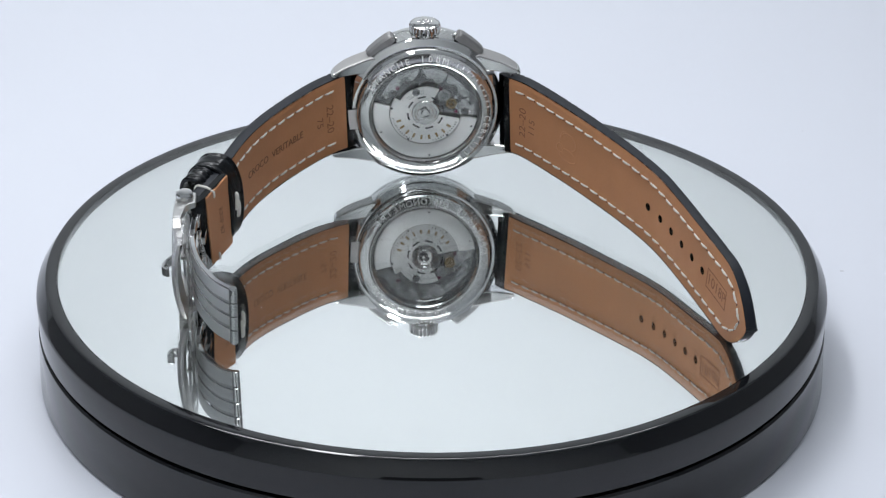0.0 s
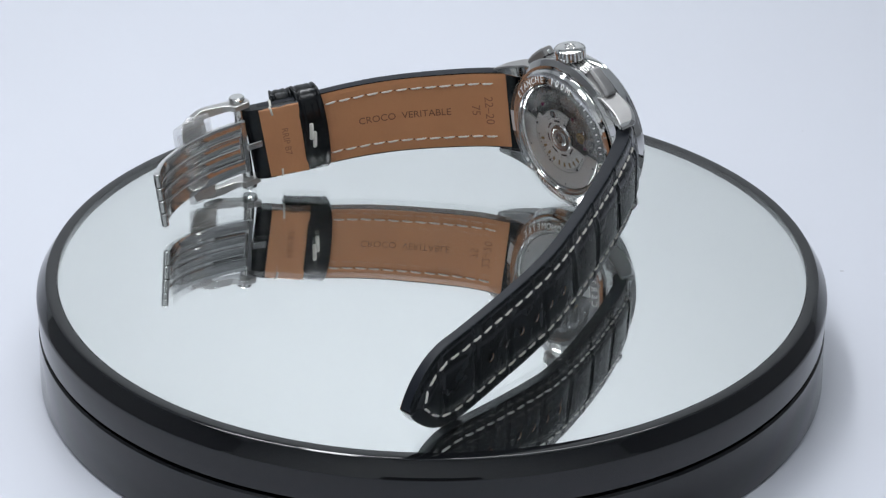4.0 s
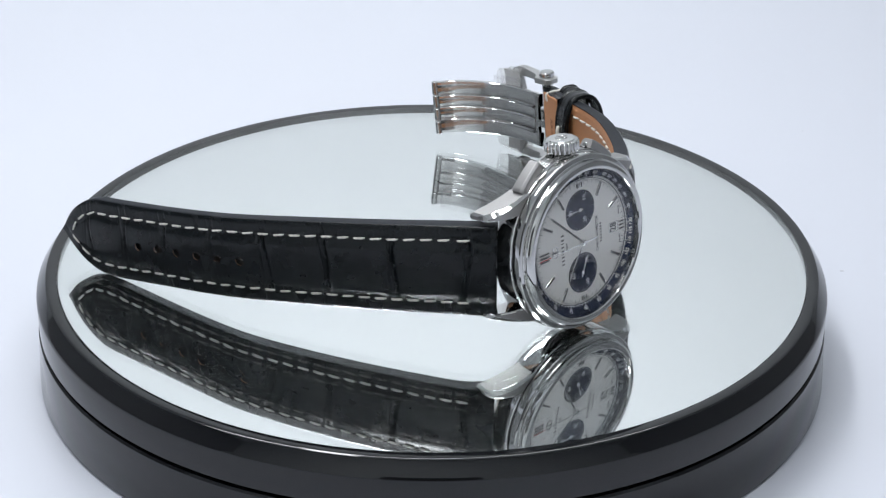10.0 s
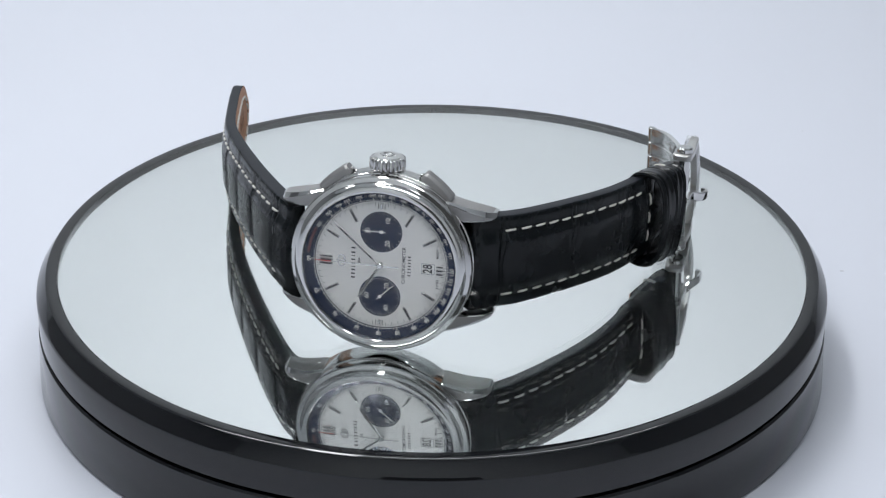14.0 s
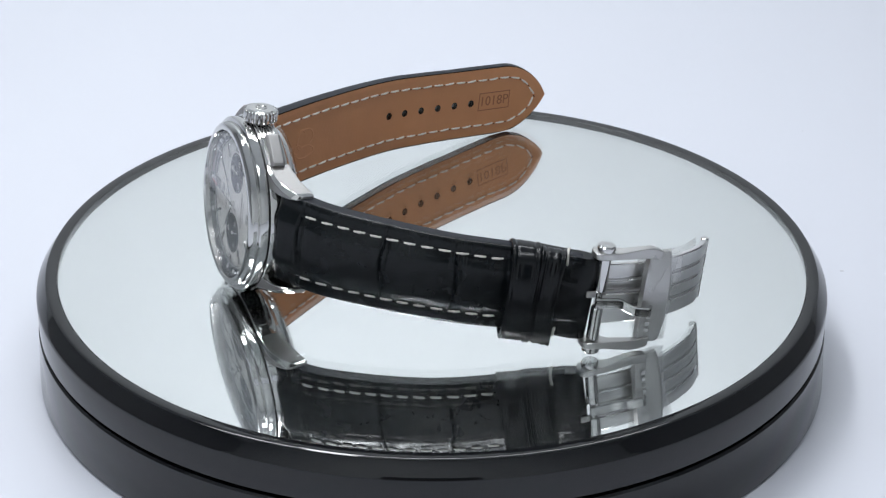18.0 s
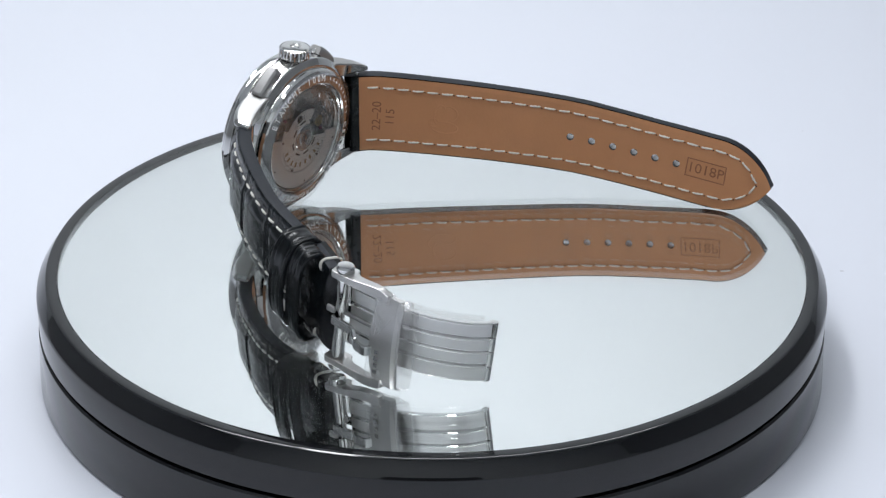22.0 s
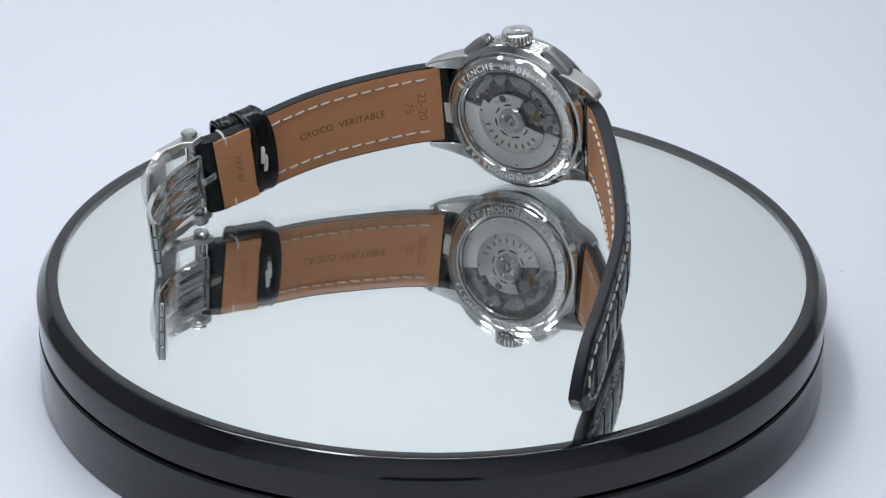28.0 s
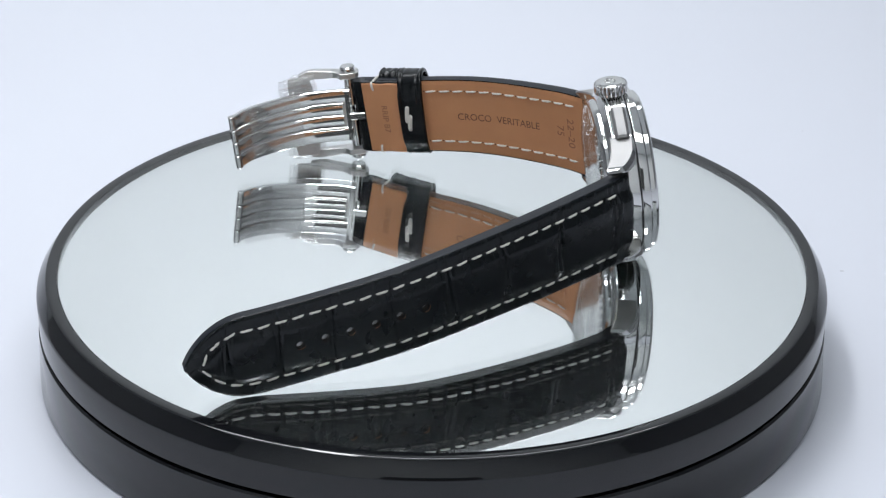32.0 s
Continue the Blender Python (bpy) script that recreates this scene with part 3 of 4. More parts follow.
# leather walls of the punched holes
for hs, hv, r in HOLES:
    th = LONG.crown(hs, hv)
    m = on_band(LONG, hs, hv, 0.0)
    m = m if (m.to_3x3() @ Vector((0, 0, 1))).dot(TO_WATCH.to_3x3() @ (LONG.at(hs, 0, 1) - LONG.at(hs, 0, 0))) > 0 else m @ pose(0, 0, 0, 180)
    part("punched_hole", lathe([(r + 0.02, -0.04), (r - 0.03, 0.15), (r - 0.03, th - 0.25), (r + 0.1, th + 0.02)], 20, m), BURNISHED, long_strap)


# ---- keepers and folded strap end ----
def loop_ring(band, s, hw, h0, h1, wide, thick, squeeze, ridges, power=2.6):
    """A closed leather loop round the strap, with creases across its width."""
    nw, na = 40, 150
    rows = []
    for side in (0, 1):
        for i in range(nw + 1):
            f = i / nw if side == 0 else 1 - i / nw
            row = []
            for k in range(na):
                a = 2 * math.pi * k / na
                c, sn = math.cos(a), math.sin(a)
                q = (abs(c) ** power + abs(sn) ** power) ** (-1 / power)
                e = min(f, 1 - f)
                edge = 0.25 * max(0, 1 - e / 0.05) ** 2 - 0.16 * math.exp(-((e - 0.08) / 0.045) ** 2) + 0.16 * math.exp(-((e - 0.19) / 0.035) ** 2) if side == 0 else 0
                crease = ridges * (0.5 - 0.5 * math.cos(2 * math.pi * 3 * f + 0.5 * math.sin(2 * a))) if side == 0 else 0
                d = (0 if side == 0 else -thick) - edge * 0.9 - crease + 0.05 * noise.noise((c * 3, sn * 3, f * 4 + s))
                rv, rh = hw + d, (h1 - h0) / 2 + d
                ss = s + (f - 0.5) * wide + squeeze * sn * 0.6 + 0.12 * math.sin(2 * a + 1)
                row.append(tuple(TO_WATCH @ band.at(ss, c * q * rv, (h0 + h1) / 2 + sn * q * rh)))
            rows.append(row)
    bm = bmesh.new()
    vs = [[bm.verts.new(p) for p in r] for r in rows]
    for p, q in zip(vs, vs[1:] + vs[:1]):
        for k in range(na):
            bm.faces.new((p[k], p[(k + 1) % na], q[(k + 1) % na], q[k]))
    bmesh.ops.recalc_face_normals(bm, faces=bm.faces)
    return bm


keeper = part("keeper", loop_ring(SHORT, 54.0, 11.9, -2.5, 9.7, 6.8, 0.9, 0.8, 0.04), GLAZED, watch, "glossy black leather free keeper loop", sharp=60)
part("keeper", loop_ring(SHORT, 60.4, 11.75, 0.2, 8.3, 5.8, 0.9, 0.2, 0.16, 3.0), GLAZED, watch, "creased black leather fixed keeper loop", sharp=60)


def fold_strip(s0, s1, h0, h1, half, name, mat, label):
    secs = []
    for k in range(25):
        s = s0 + (s1 - s0) * k / 24
        r = half(s)
        secs.append([tuple(TO_WATCH @ SHORT.at(s, v, h)) for v, h in ((-r, h1), (-r, h0 + 0.3), (-r + 0.3, h0), (r - 0.3, h0), (r, h0 + 0.3), (r, h1))])
    return part(name, loft(secs), mat, short_strap, label)


fold_strip(56.7, 66.3, -1.55, 0.2, lambda s: SHORT.half(s) - 0.05, "turned_layer", GLAZED, "")
turn_back = fold_strip(56.6, 66.9, -1.75, -1.5, lambda s: SHORT.half(s) - 0.25 + 0.05 * math.sin(s * 1.1), "turned_end", LINING, "tan turned-back strap end")
pressed("lettering", "RRIP B7", 1.75, SHORT, turn_back, 61.2, -0.3, -90, -1, -1.80, PALE_INK)
rows = []
for v in (-10.15, -9.95, -8.5, -5, 0, 5, 8.5, 9.95, 10.15):
    top, low = SHORT.crown(65.5, v) + 0.03, -1.5
    arc = [(66.0 + 5.0 * max(0, math.cos(a)) ** 0.8, (top + low) / 2 + (top - low) / 2 * math.sin(a)) for a in (radians(-90 + 180 * k / 16) for k in range(17))]
    rows.append([tuple(TO_WATCH @ SHORT.at(s, v, h)) for s, h in arc + [(65.0, top - 0.1), (65.0, low + 0.1)]])
part("fold", loft(rows), GLAZED, short_strap, "black leather fold round the clasp bar", sharp=60)


def tube(points, r, segs=8):
    """A thread along a smooth curve."""
    path = smooth_path(points, 0.35)[0]
    secs = []
    for i, p in enumerate(path):
        t = (path[min(i + 1, len(path) - 1)] - path[max(i - 1, 0)]).normalized()
        u = t.orthogonal().normalized()
        w = t.cross(u)
        if secs:
            u = (last - t * last.dot(t)).normalized()
            w = t.cross(u)
        last = u
        secs.append([tuple(p + (u * math.cos(a) + w * math.sin(a)) * r) for a in (radians(360 * j / segs) for j in range(segs))])
    return loft(secs)


for s0, v0, v1 in ((54.25, 3.4, -0.6), (53.7, 0.9, -3.0)):
    part("keeper_stitch", tube([TO_WATCH @ SHORT.at(s0 + k * 0.12, v0 + (v1 - v0) * k / 4, h) for k, h in ((0, -2.2), (0.4, -2.62), (2, -2.72), (3.6, -2.62), (4, -2.2))], 0.56, 10), THREAD, keeper, "thick white thread")
for sgn in (1, -1):
    top = SHORT.crown(63.6, 9.0)
    thread = [TO_WATCH @ SHORT.at(s, sgn * v, h) for s, v, h in ((63.9, 7.9, top - 0.25), (63.8, 8.6, top + 0.1), (63.7, 9.7, top + 0.12), (63.6, 10.35, top - 0.7), (63.6, 10.42, 0.9), (63.65, 10.35, -0.4), (63.7, 10.1, -1.0))]
    part("edge_stitch", tube(thread, 0.34), THREAD, short_strap)
    inner = [TO_WATCH @ SHORT.at(s, sgn * v, h) for s, v, h in ((64.0, 10.1, -1.3), (63.8, 9.8, -1.9), (63.7, 8.7, -2.0), (63.6, 8.0, -1.7))]
    part("edge_stitch", tube(inner, 0.3), THREAD, short_strap)

# ---- folding clasp ----
PIN = Vector((59.2, 18.6, 14.6))
BK = TO_WATCH @ axes(PIN, (0.02, 0.99, -0.115), (0, 0.118, 0.993))
clasp = part("clasp_frame", joined([
    loft([[(x, sy * y0, z0), (x, sy * y1, z0), (x, sy * y1, z1), (x, sy * y0, z1)] for x, y0, y1, z0, z1 in
          ((-2.9, 10.5, 11.7, -1.4, 1.2), (-2.1, 10.4, 12.0, -2.5, 2.1), (2.2, 10.4, 12.0, -2.6, 2.2), (2.9, 10.4, 12.1, -1.3, 2.2), (4.2, 10.4, 12.25, -0.5, 2.2), (9.2, 10.4, 12.9, 0.0, 2.0), (11.0, 10.2, 12.9, 0.0, 1.9), (13.4, 9.6, 12.0, -0.2, 1.7))], BK, 0.2)
    for sy in (1, -1)]), BRUSHED, watch, "brushed steel folding clasp frame", sharp=14)


def curved_plate(x0, x1, half, z, rise, thick, n=14, pinch=0.0):
    """A plate across the clasp, bowed along its length and eased at its rims."""
    secs = []
    for k in range(n + 1):
        y = -half + 2 * half * k / n
        f = 1 - (y / half) ** 2
        e = 0.25 if k in (0, n) else 0.0
        zz = z + rise * f
        xa, xb = x0 - pinch * f, x1 + pinch * f * 0.3
        secs.append([(xa + e, y, zz), (xa + 0.3 + e, y, zz + thick - e), (xb - 0.8, y, zz + thick - e), (xb - e, y, zz + thick - 0.8), (xb - e, y, zz)])
    return loft(secs, BK)


plate = part("cover_plate", curved_plate(10.6, 16.6, 11.4, -0.6, 1.5, 1.5, pinch=1.0), BRUSHED, clasp, "brushed steel clasp cover under clear film")
for k, y in enumerate((-7.6, -5.9, -4.2, -2.5)):
    part("engraving", box(11.6, 12.6, y - 0.5, y + 0.5, 2.28, 2.34 + 0.02 * k, m=BK), STEEL, plate, smooth=False)
for sy in (1, -1):
    part("push_button", lathe([(0, 11.7), (2.0, 11.7), (2.1, 12.5), (2.07, 13.1), (1.75, 13.45), (0, 13.6)], 24, BK @ (pose(0, 0, 0, -90) if sy > 0 else pose(0, 0, 0, 90))), STEEL, clasp, "round polished push button")
    part("roller", rod(BK @ Vector((0, sy * 2.0, 0.1)), BK @ Vector((0, sy * 10.2, 0.1)), 1.45), STEEL, clasp)
part("clasp_bar", rod(BK @ Vector((0, -10.6, 0.1)), BK @ Vector((0, 10.6, 0.1)), 0.8), STEEL, clasp)
tongue = []
bend = smooth_path([(-1.3, -0.5, 1.5), (1.5, -0.5, 1.75), (4.4, -0.6, 2.0), (6.2, -1.2, 3.0), (7.8, -1.6, 4.3), (10.6, -1.6, 4.9), (11.5, -1.6, 3.7)], 0.45)[0]
for i, p in enumerate(bend):
    d = bend[min(i + 1, len(bend) - 1)] - bend[max(i - 1, 0)]
    up = Vector((-d.z, 0, d.x)).normalized() * 0.45
    tongue.append([tuple(p + up * k + Vector((0, w, 0))) for k, w in ((-1, -0.95), (-0.6, -1.15), (0.6, -1.15), (1, -0.95), (1, 0.95), (0.6, 1.15), (-0.6, 1.15), (-1, 0.95))])
part("tongue", loft(tongue, BK), STEEL, clasp, "polished steel tongue")
part("spring_blade", joined([box(0.6, 10.8, 1.4, 2.2, -0.2, 0.7, 0.15, BK), box(-3.6, -1.2, 0.7, 2.3, 0.5, 1.2, 0.3, BK)]), SATIN, clasp)

BLADE = Band([(56.9, 18.6, 14.7), (57.3, 24.0, 14.2), (57.2, 28.8, 13.8), (56.4, 34.5, 13.2), (54.6, 40.3, 12.5), (51.2, 46.6, 11.8), (46.9, 50.7, 11.2)],
             lambda f: (0, 0.10, 1), lambda s: 7.5, lambda s: 1.5, 0.5)
BLADE.sign = 1


def blade_strip(s0, s1, v0, v1, h0, h1, ease=0.2, n=36, dome=0.0):
    secs = []
    for k in range(n + 1):
        s = s0 + (s1 - s0) * k / n
        face = [(v0 + ease + (v1 - v0 - 2 * ease) * k / 6, h0 - dome * (1 - (k / 3 - 1) ** 2)) for k in range(7)] if dome else [(v0 + ease, h0), (v1 - ease, h0)]
        pts = ((v0, h0 + ease), *face, (v1, h0 + ease), (v1, h1 - ease), (v1 - ease, h1), (v0 + ease, h1), (v0, h1 - ease))
        secs.append([tuple(TO_WATCH @ BLADE.at(s, v, h)) for v, h in pts])
    return loft(secs)


L = BLADE.length
for v0, v1, mat, h0 in ((-7.5, -3.55, BLADESTEEL, -0.7), (-3.1, 0.0, BLADESTEEL, -0.55), (0.25, 3.35, BLADESTEEL, -0.55), (3.8, 7.5, BLADESTEEL, -0.7)):
    blade = part("blade", blade_strip(0.4 if h0 < -0.6 else 2.6, L - 0.6, v0, v1, h0, 0.55, dome=0.12), mat, clasp, "mirror-polished clasp blade")
    part("brushed_face", blade_strip(1.4, L - 0.9, v0 + 0.3, v1 - 0.3, 0.5, 0.62, 0.04), FACE, blade, "brushed outer face")
part("blade_core", blade_strip(2.0, L - 1.4, -7.0, 7.0, -0.15, 0.25, 0.1), BRUSHED, clasp)
part("blade_bracket", joined([blade_strip(0.5, 1.7, -7.3, 7.3, -1.1, -0.2, 0.15, 4), blade_strip(2.4, 12.0, -3.9, -3.1, -1.5, -0.5, 0.15, 10), blade_strip(2.4, 12.0, 3.2, 4.0, -1.5, -0.5, 0.15, 10), blade_strip(-3.4, 0.6, -1.0, 0.9, -1.9, -1.1, 0.15, 4)]), STEEL, clasp, "polished blade bracket and catch")
for v0, v1 in ((-7.6, -3.9), (-3.6, -0.1), (0.2, 3.6), (3.9, 7.6)):
    part("hinge_knuckle", rod(TO_WATCH @ BLADE.at(L - 0.3, v0, -0.2), TO_WATCH @ BLADE.at(L - 0.3, v1, -0.2), 0.95, 20), STEEL, clasp)


def film_sleeve():
    """Crinkled clear film taped round the cover plate and blades."""
    bm = bmesh.new()
    rows = []
    nx, na = 30, 56
    for i in range(nx + 1):
        x = 9.8 + 8.6 * i / nx
        row = []
        drop = -0.0009 * max(0, x - 8) ** 3
        for k in range(na):
            a = 2 * math.pi * k / na
            c, s = math.cos(a), math.sin(a)
            q = (abs(c) ** 4 + abs(s) ** 4) ** -0.25
            g = 0.45 * noise.noise((x * 0.35, c * 1.6, s * 1.6)) + 0.2 * noise.noise((x * 0.9, c * 4, s * 4)) + 0.08 * noise.noise((x * 2.0, c * 9, s * 9))
            ry = 12.2 - 0.20 * max(0, x - 12) + 1.3 * g
            rz = 1.9 - 0.03 * max(0, x - 12) + 0.9 * g
            row.append(bm.verts.new(BK @ Vector((x + 0.9 * g + 0.8 * math.sin(a * 2), c * q * ry, 0.2 + drop + s * q * rz))))
        rows.append(row)
    for p, q in zip(rows, rows[1:]):
        for k in range(na):
            bm.faces.new((p[k], p[(k + 1) % na], q[(k + 1) % na], q[k]))
    return bm


part("protective_film", film_sleeve(), FILM, clasp, "crinkled clear protective film", sharp=60)


def film_flap(s0, s1, v0, v1, h, lift):
    bm = bmesh.new()
    rows = [[bm.verts.new(TO_WATCH @ BLADE.at(s0 + (s1 - s0) * i / 14, v0 + (v1 - v0) * j / 10, h - lift * (j / 10) ** 2 - 0.35 * noise.noise((i * 0.4, j * 0.5, s0)))) for j in range(11)] for i in range(15)]
    for p, q in zip(rows, rows[1:]):
        for j in range(10):
            bm.faces.new((p[j], p[j + 1], q[j + 1], q[j]))
    return bm


part("film_flap", film_flap(14, L - 2, -6.8, 8.0, -1.3, 1.0), THIN_FILM, clasp)
part("film_flap", film_flap(9, 19, -8.6, 9.0, 1.6, -0.6), THIN_FILM, clasp)


# ---- crown and pushers ----
def make_crown():
    bm = bmesh.new()
    n = 24
    rows = []
    for y, r, deep in ((21.2, 3.2, 0), (21.4, 3.75, 0.3), (21.65, 4.08, 0.55), (23.6, 4.08, 0.55), (23.92, 3.95, 0.42), (24.05, 3.75, 0.16), (24.08, 3.6, 0.0)):
        ring = []
        for k in range(n * 12):
            a = 2 * math.pi * k / (n * 12)
            rr = r - deep * max(0.0, math.cos(n * a) + 0.15) ** 0.7
            ring.append((rr * math.cos(a), y, -5.3 + rr * math.sin(a)))
        rows.append(ring)
    vs = [[bm.verts.new(p) for p in r] for r in rows]
    for p, q in zip(vs, vs[1:]):
        for k in range(len(p)):
            bm.faces.new((p[k], p[(k + 1) % len(p)], q[(k + 1) % len(p)], q[k]))
    bm.faces.new(vs[0])
    bmesh.ops.recalc_face_normals(bm, faces=bm.faces)
    bm.transform(CASE)
    crown = part("crown", bm, STEEL, watch, "fluted polished steel crown", sharp=35)
    up = CASE @ Matrix.Translation((0, 0.82, -5.3)) @ pose(0, 0, 0, -90)
    part("crown_top", lathe([(3.65, 23.2), (3.3, 23.3), (3.1, 23.5), (2.2, 23.68), (0, 23.75)], 48, up), STEEL, crown)
    part("crown_emblem", joined([lathe([(1.0, 23.6), (1.15, 23.86), (1.45, 23.86), (1.6, 23.6)], 32, up, 20, 340), box(-0.25, 0.25, -1.3, 1.3, 23.6, 23.9, 0.08, up), box(-1.9, 1.9, -0.2, 0.2, 23.5, 23.8, 0.08, up)]), STEEL, crown)
    part("crown_tube", rod(CASE @ Vector((0, 18.5, -5.3)), CASE @ Vector((0, 21.4, -5.3)), 2.7), STEEL, crown)


make_crown()
for sx in (-1, 1):
    tang = Vector((0.76, -0.65 * sx, 0)).normalized()
    out = Vector((-tang.y, tang.x, 0))
    m = CASE @ axes(Vector((sx * 11.9, 18.35, -5.4)), tang, out)
    secs = []
    for k in range(15):
        x = -4.1 + 8.2 * k / 14
        e = 0.18 if k in (0, 14) else 0.0
        top = 1.0 - 0.018 * x * x - e
        secs.append([(x, -1.5, -1.75 + e), (x, -1.5, 1.75 - e), (x, top - 0.75, 1.75 - e), (x, top - 0.55, 1.68 - e), (x, top - 0.1, 1.22), (x, top, 1.05), (x, top, -1.05), (x, top - 0.1, -1.22), (x, top - 0.55, -1.68 + e), (x, top - 0.75, -1.75 + e)])
    push = part("pusher", loft(secs, m), SATIN, watch, "bevelled satin steel chronograph pusher", sharp=12)
    part("pusher_neck", box(-3.2, 3.2, -4.2, -1.4, -1.15, 1.15, 0.2, m), BRUSHED, push)
    part("pusher_seat", box(-4.2, 4.2, -2.0, -1.52, -1.85, 1.85, 0.1, m), GAPBLACK, push, "dark seam under the pusher")
    part("pusher_stem", rod(m @ Vector((-sx * 4.0, -1.1, 0)), m @ Vector((-sx * 4.7, -1.1, 0)), 0.65), STEEL, push)
# spring bars
for sx in (-1, 1):
    part("spring_bar", rod(CASE @ Vector((sx * 22.6, -10.6, -9.2)), CASE @ Vector((sx * 22.6, 10.6, -9.2)), 0.6), STEEL, case)


# ---- dial ----
def spot(deg, r, z=-0.5):
    """Point on the dial, degrees clockwise from 12, r mm from the middle."""
    a = radians(deg)
    return Vector((-math.cos(a) * r, math.sin(a) * r, z))


def radial(deg, r, z=-0.5, c=(0, 0)):
    """Frame at a dial point: x outwards, z out of the dial."""
    a = radians(deg)
    u = Vector((-math.cos(a), math.sin(a), 0))
    return CASE @ axes(Vector((c[0], c[1], z)) + u * r, u, Vector((0, 0, 1)).cross(u), (0, 0, 1))


ring = part("tachymeter_ring", lathe([(15.0, -0.75), (15.05, -0.44), (15.5, -0.38), (17.45, 0.25), (17.5, -0.2), (15.5, -0.75)], 128, CASE), NAVY, watch, "navy tachymeter ring with white numerals")
SLOPE = -math.degrees(math.atan2(0.63, 1.95))
VALUES = (60, 65, 70, 75, 80, 85, 90, 95, 100, 105, 110, 115, 120, 130, 140, 150, 160, 170, 180, 200, 220, 240, 260, 300, 350, 400, 500, 700)
for v in VALUES:
    m = radial(21600 / v % 360, 16.5, 0.0) @ pose(0, 0, 0, 0, SLOPE, 0) @ pose(0, 0, 0.03, 0, 0, 90)
    part("numeral", letters(str(v), 0.9 if v < 125 else 0.76, m, 0.01, bold=0.008), WHITE, ring, smooth=False)
ticks = [box(15.15 - 16, 15.15 + ln - 16, -w / 2, w / 2, 0.06, 0.09, m=radial(a, 16, -0.14 - 0.0) @ pose(0, 0, -0.06, 0, SLOPE * 0.9, 0)) for a, ln, w in
         [(21600 / v % 360, 0.85, 0.13) for v in VALUES] + [(21600 / v % 360, 0.5, 0.085) for v in range(61, 200) if v not in VALUES]]
ticks.append(lathe([(15.28, -0.37), (15.28, -0.33), (15.36, -0.31), (15.36, -0.37)], 128, CASE))
part("tachymeter_ticks", joined(ticks), WHITE, ring, smooth=False)
tr = [box(-0.28, 0.28, -0.18, 0.18, 0.0, 0.03, m=radial(a, 16.6, 0.02) @ pose(0, 0, 0.02, 0, SLOPE, 0)) for a in range(6, 27, 2)]
part("red_scale_word", joined(tr), DARKRED, ring, smooth=False)
part("minute_track", joined([box(13.95 - (0.25 if k % 5 == 0 else 0), 14.9, -0.055, 0.045, -0.55, -0.53, m=CASE @ pose(0, 0, 0, 0, 0, 180 - 1.5 * k * 4 / 4)) if k % 4 == 0 else box(14.4, 14.9, -0.035, 0.035, -0.55, -0.53, m=CASE @ pose(0, 0, 0, 0, 0, 180 - 1.5 * k)) for k in range(240)]), BLACKINK, dial, smooth=False)


def baton(deg, r0, r1, wide, off=0.0, mat=STEEL):
    m = radial(deg, 0)
    secs = [[(x, off - w, 0), (x, off + w, 0), (x, off + w * 0.6, 0.28), (x, off - w * 0.6, 0.28)] for x, w in ((r0, wide / 2), (r1, wide / 2))]
    return part("hour_marker", loft(secs, m @ pose(0, 0, -0.04), 0.04), mat, dial, "polished steel baton hour marker")


for h in (1, 2, 4, 5, 7, 8, 10, 11):
    b = baton(h * 30, 11.1, 14.5, 0.8)
    part("marker_inlay", box(11.4, 14.2, -0.19, 0.19, 0.22, 0.27, m=radial(h * 30, 0)), BLACKINK, b, smooth=False)
for off in (-0.88, 0.0, 0.88):
    b = baton(0, 11.0, 14.1, 0.58, off)
    part("marker_inlay", box(11.25, 13.85, off - 0.15, off + 0.15, 0.22, 0.27, m=radial(0, 0)), BLACKINK, b, smooth=False)
    b = baton(180, 12.75, 14.35, 0.5, off)
    part("marker_inlay", box(12.95, 14.15, off - 0.13, off + 0.13, 0.22, 0.27, m=radial(180, 0)), BLACKINK, b, smooth=False)
for h in (90, 270):
    for off, w in ((-0.75, 0.16), (0, 0.75), (0.75, 0.16)):
        baton(h, 13.3, 14.4, w, off, BLACKINK if w < 0.3 else STEEL)

# counters at 3 and 9 o'clock
for name, cy, marks in (("minute_counter", 7.8, ("30", "10", "20")), ("seconds_counter", -7.65, ("60", "20", "40"))):
    sub = part(name, lathe([(0, -0.535), (4.6, -0.535), (4.7, -0.5), (4.8, -0.50), (4.82, -0.7), (0, -0.7)], 72, CASE @ Matrix.Translation((0, cy, 0))), NAVY, dial, "sunken navy counter")
    bits = []
    for k in range(60):
        ln = 0.75 if k % 5 == 0 else 0.35
        if name == "minute_counter" and k % 2:
            continue
        bits.append(box(4.55 - ln, 4.55, -0.035, 0.035, -0.03, -0.015, m=radial(6 * k, 0, -0.5, (0, cy))))
    part("counter_ticks", joined(bits), WHITE, sub, smooth=False)
    for k, tx in enumerate(marks):
        p = spot(120 * k, 3.05, -0.515) + Vector((0, cy, 0))
        part("numeral", letters(tx, 1.12, CASE @ axes(p, (0, 1, 0), (-1, 0, 0)), 0.01), WHITE, sub, smooth=False)


def dial_line(text, size, x, y, mat=BLACKINK, name="lettering"):
    part(name, letters(text, size, CASE @ axes((x, y, -0.53), (0, 1, 0), (-1, 0, 0)), 0.012, bold=0.01), mat, dial, smooth=False)


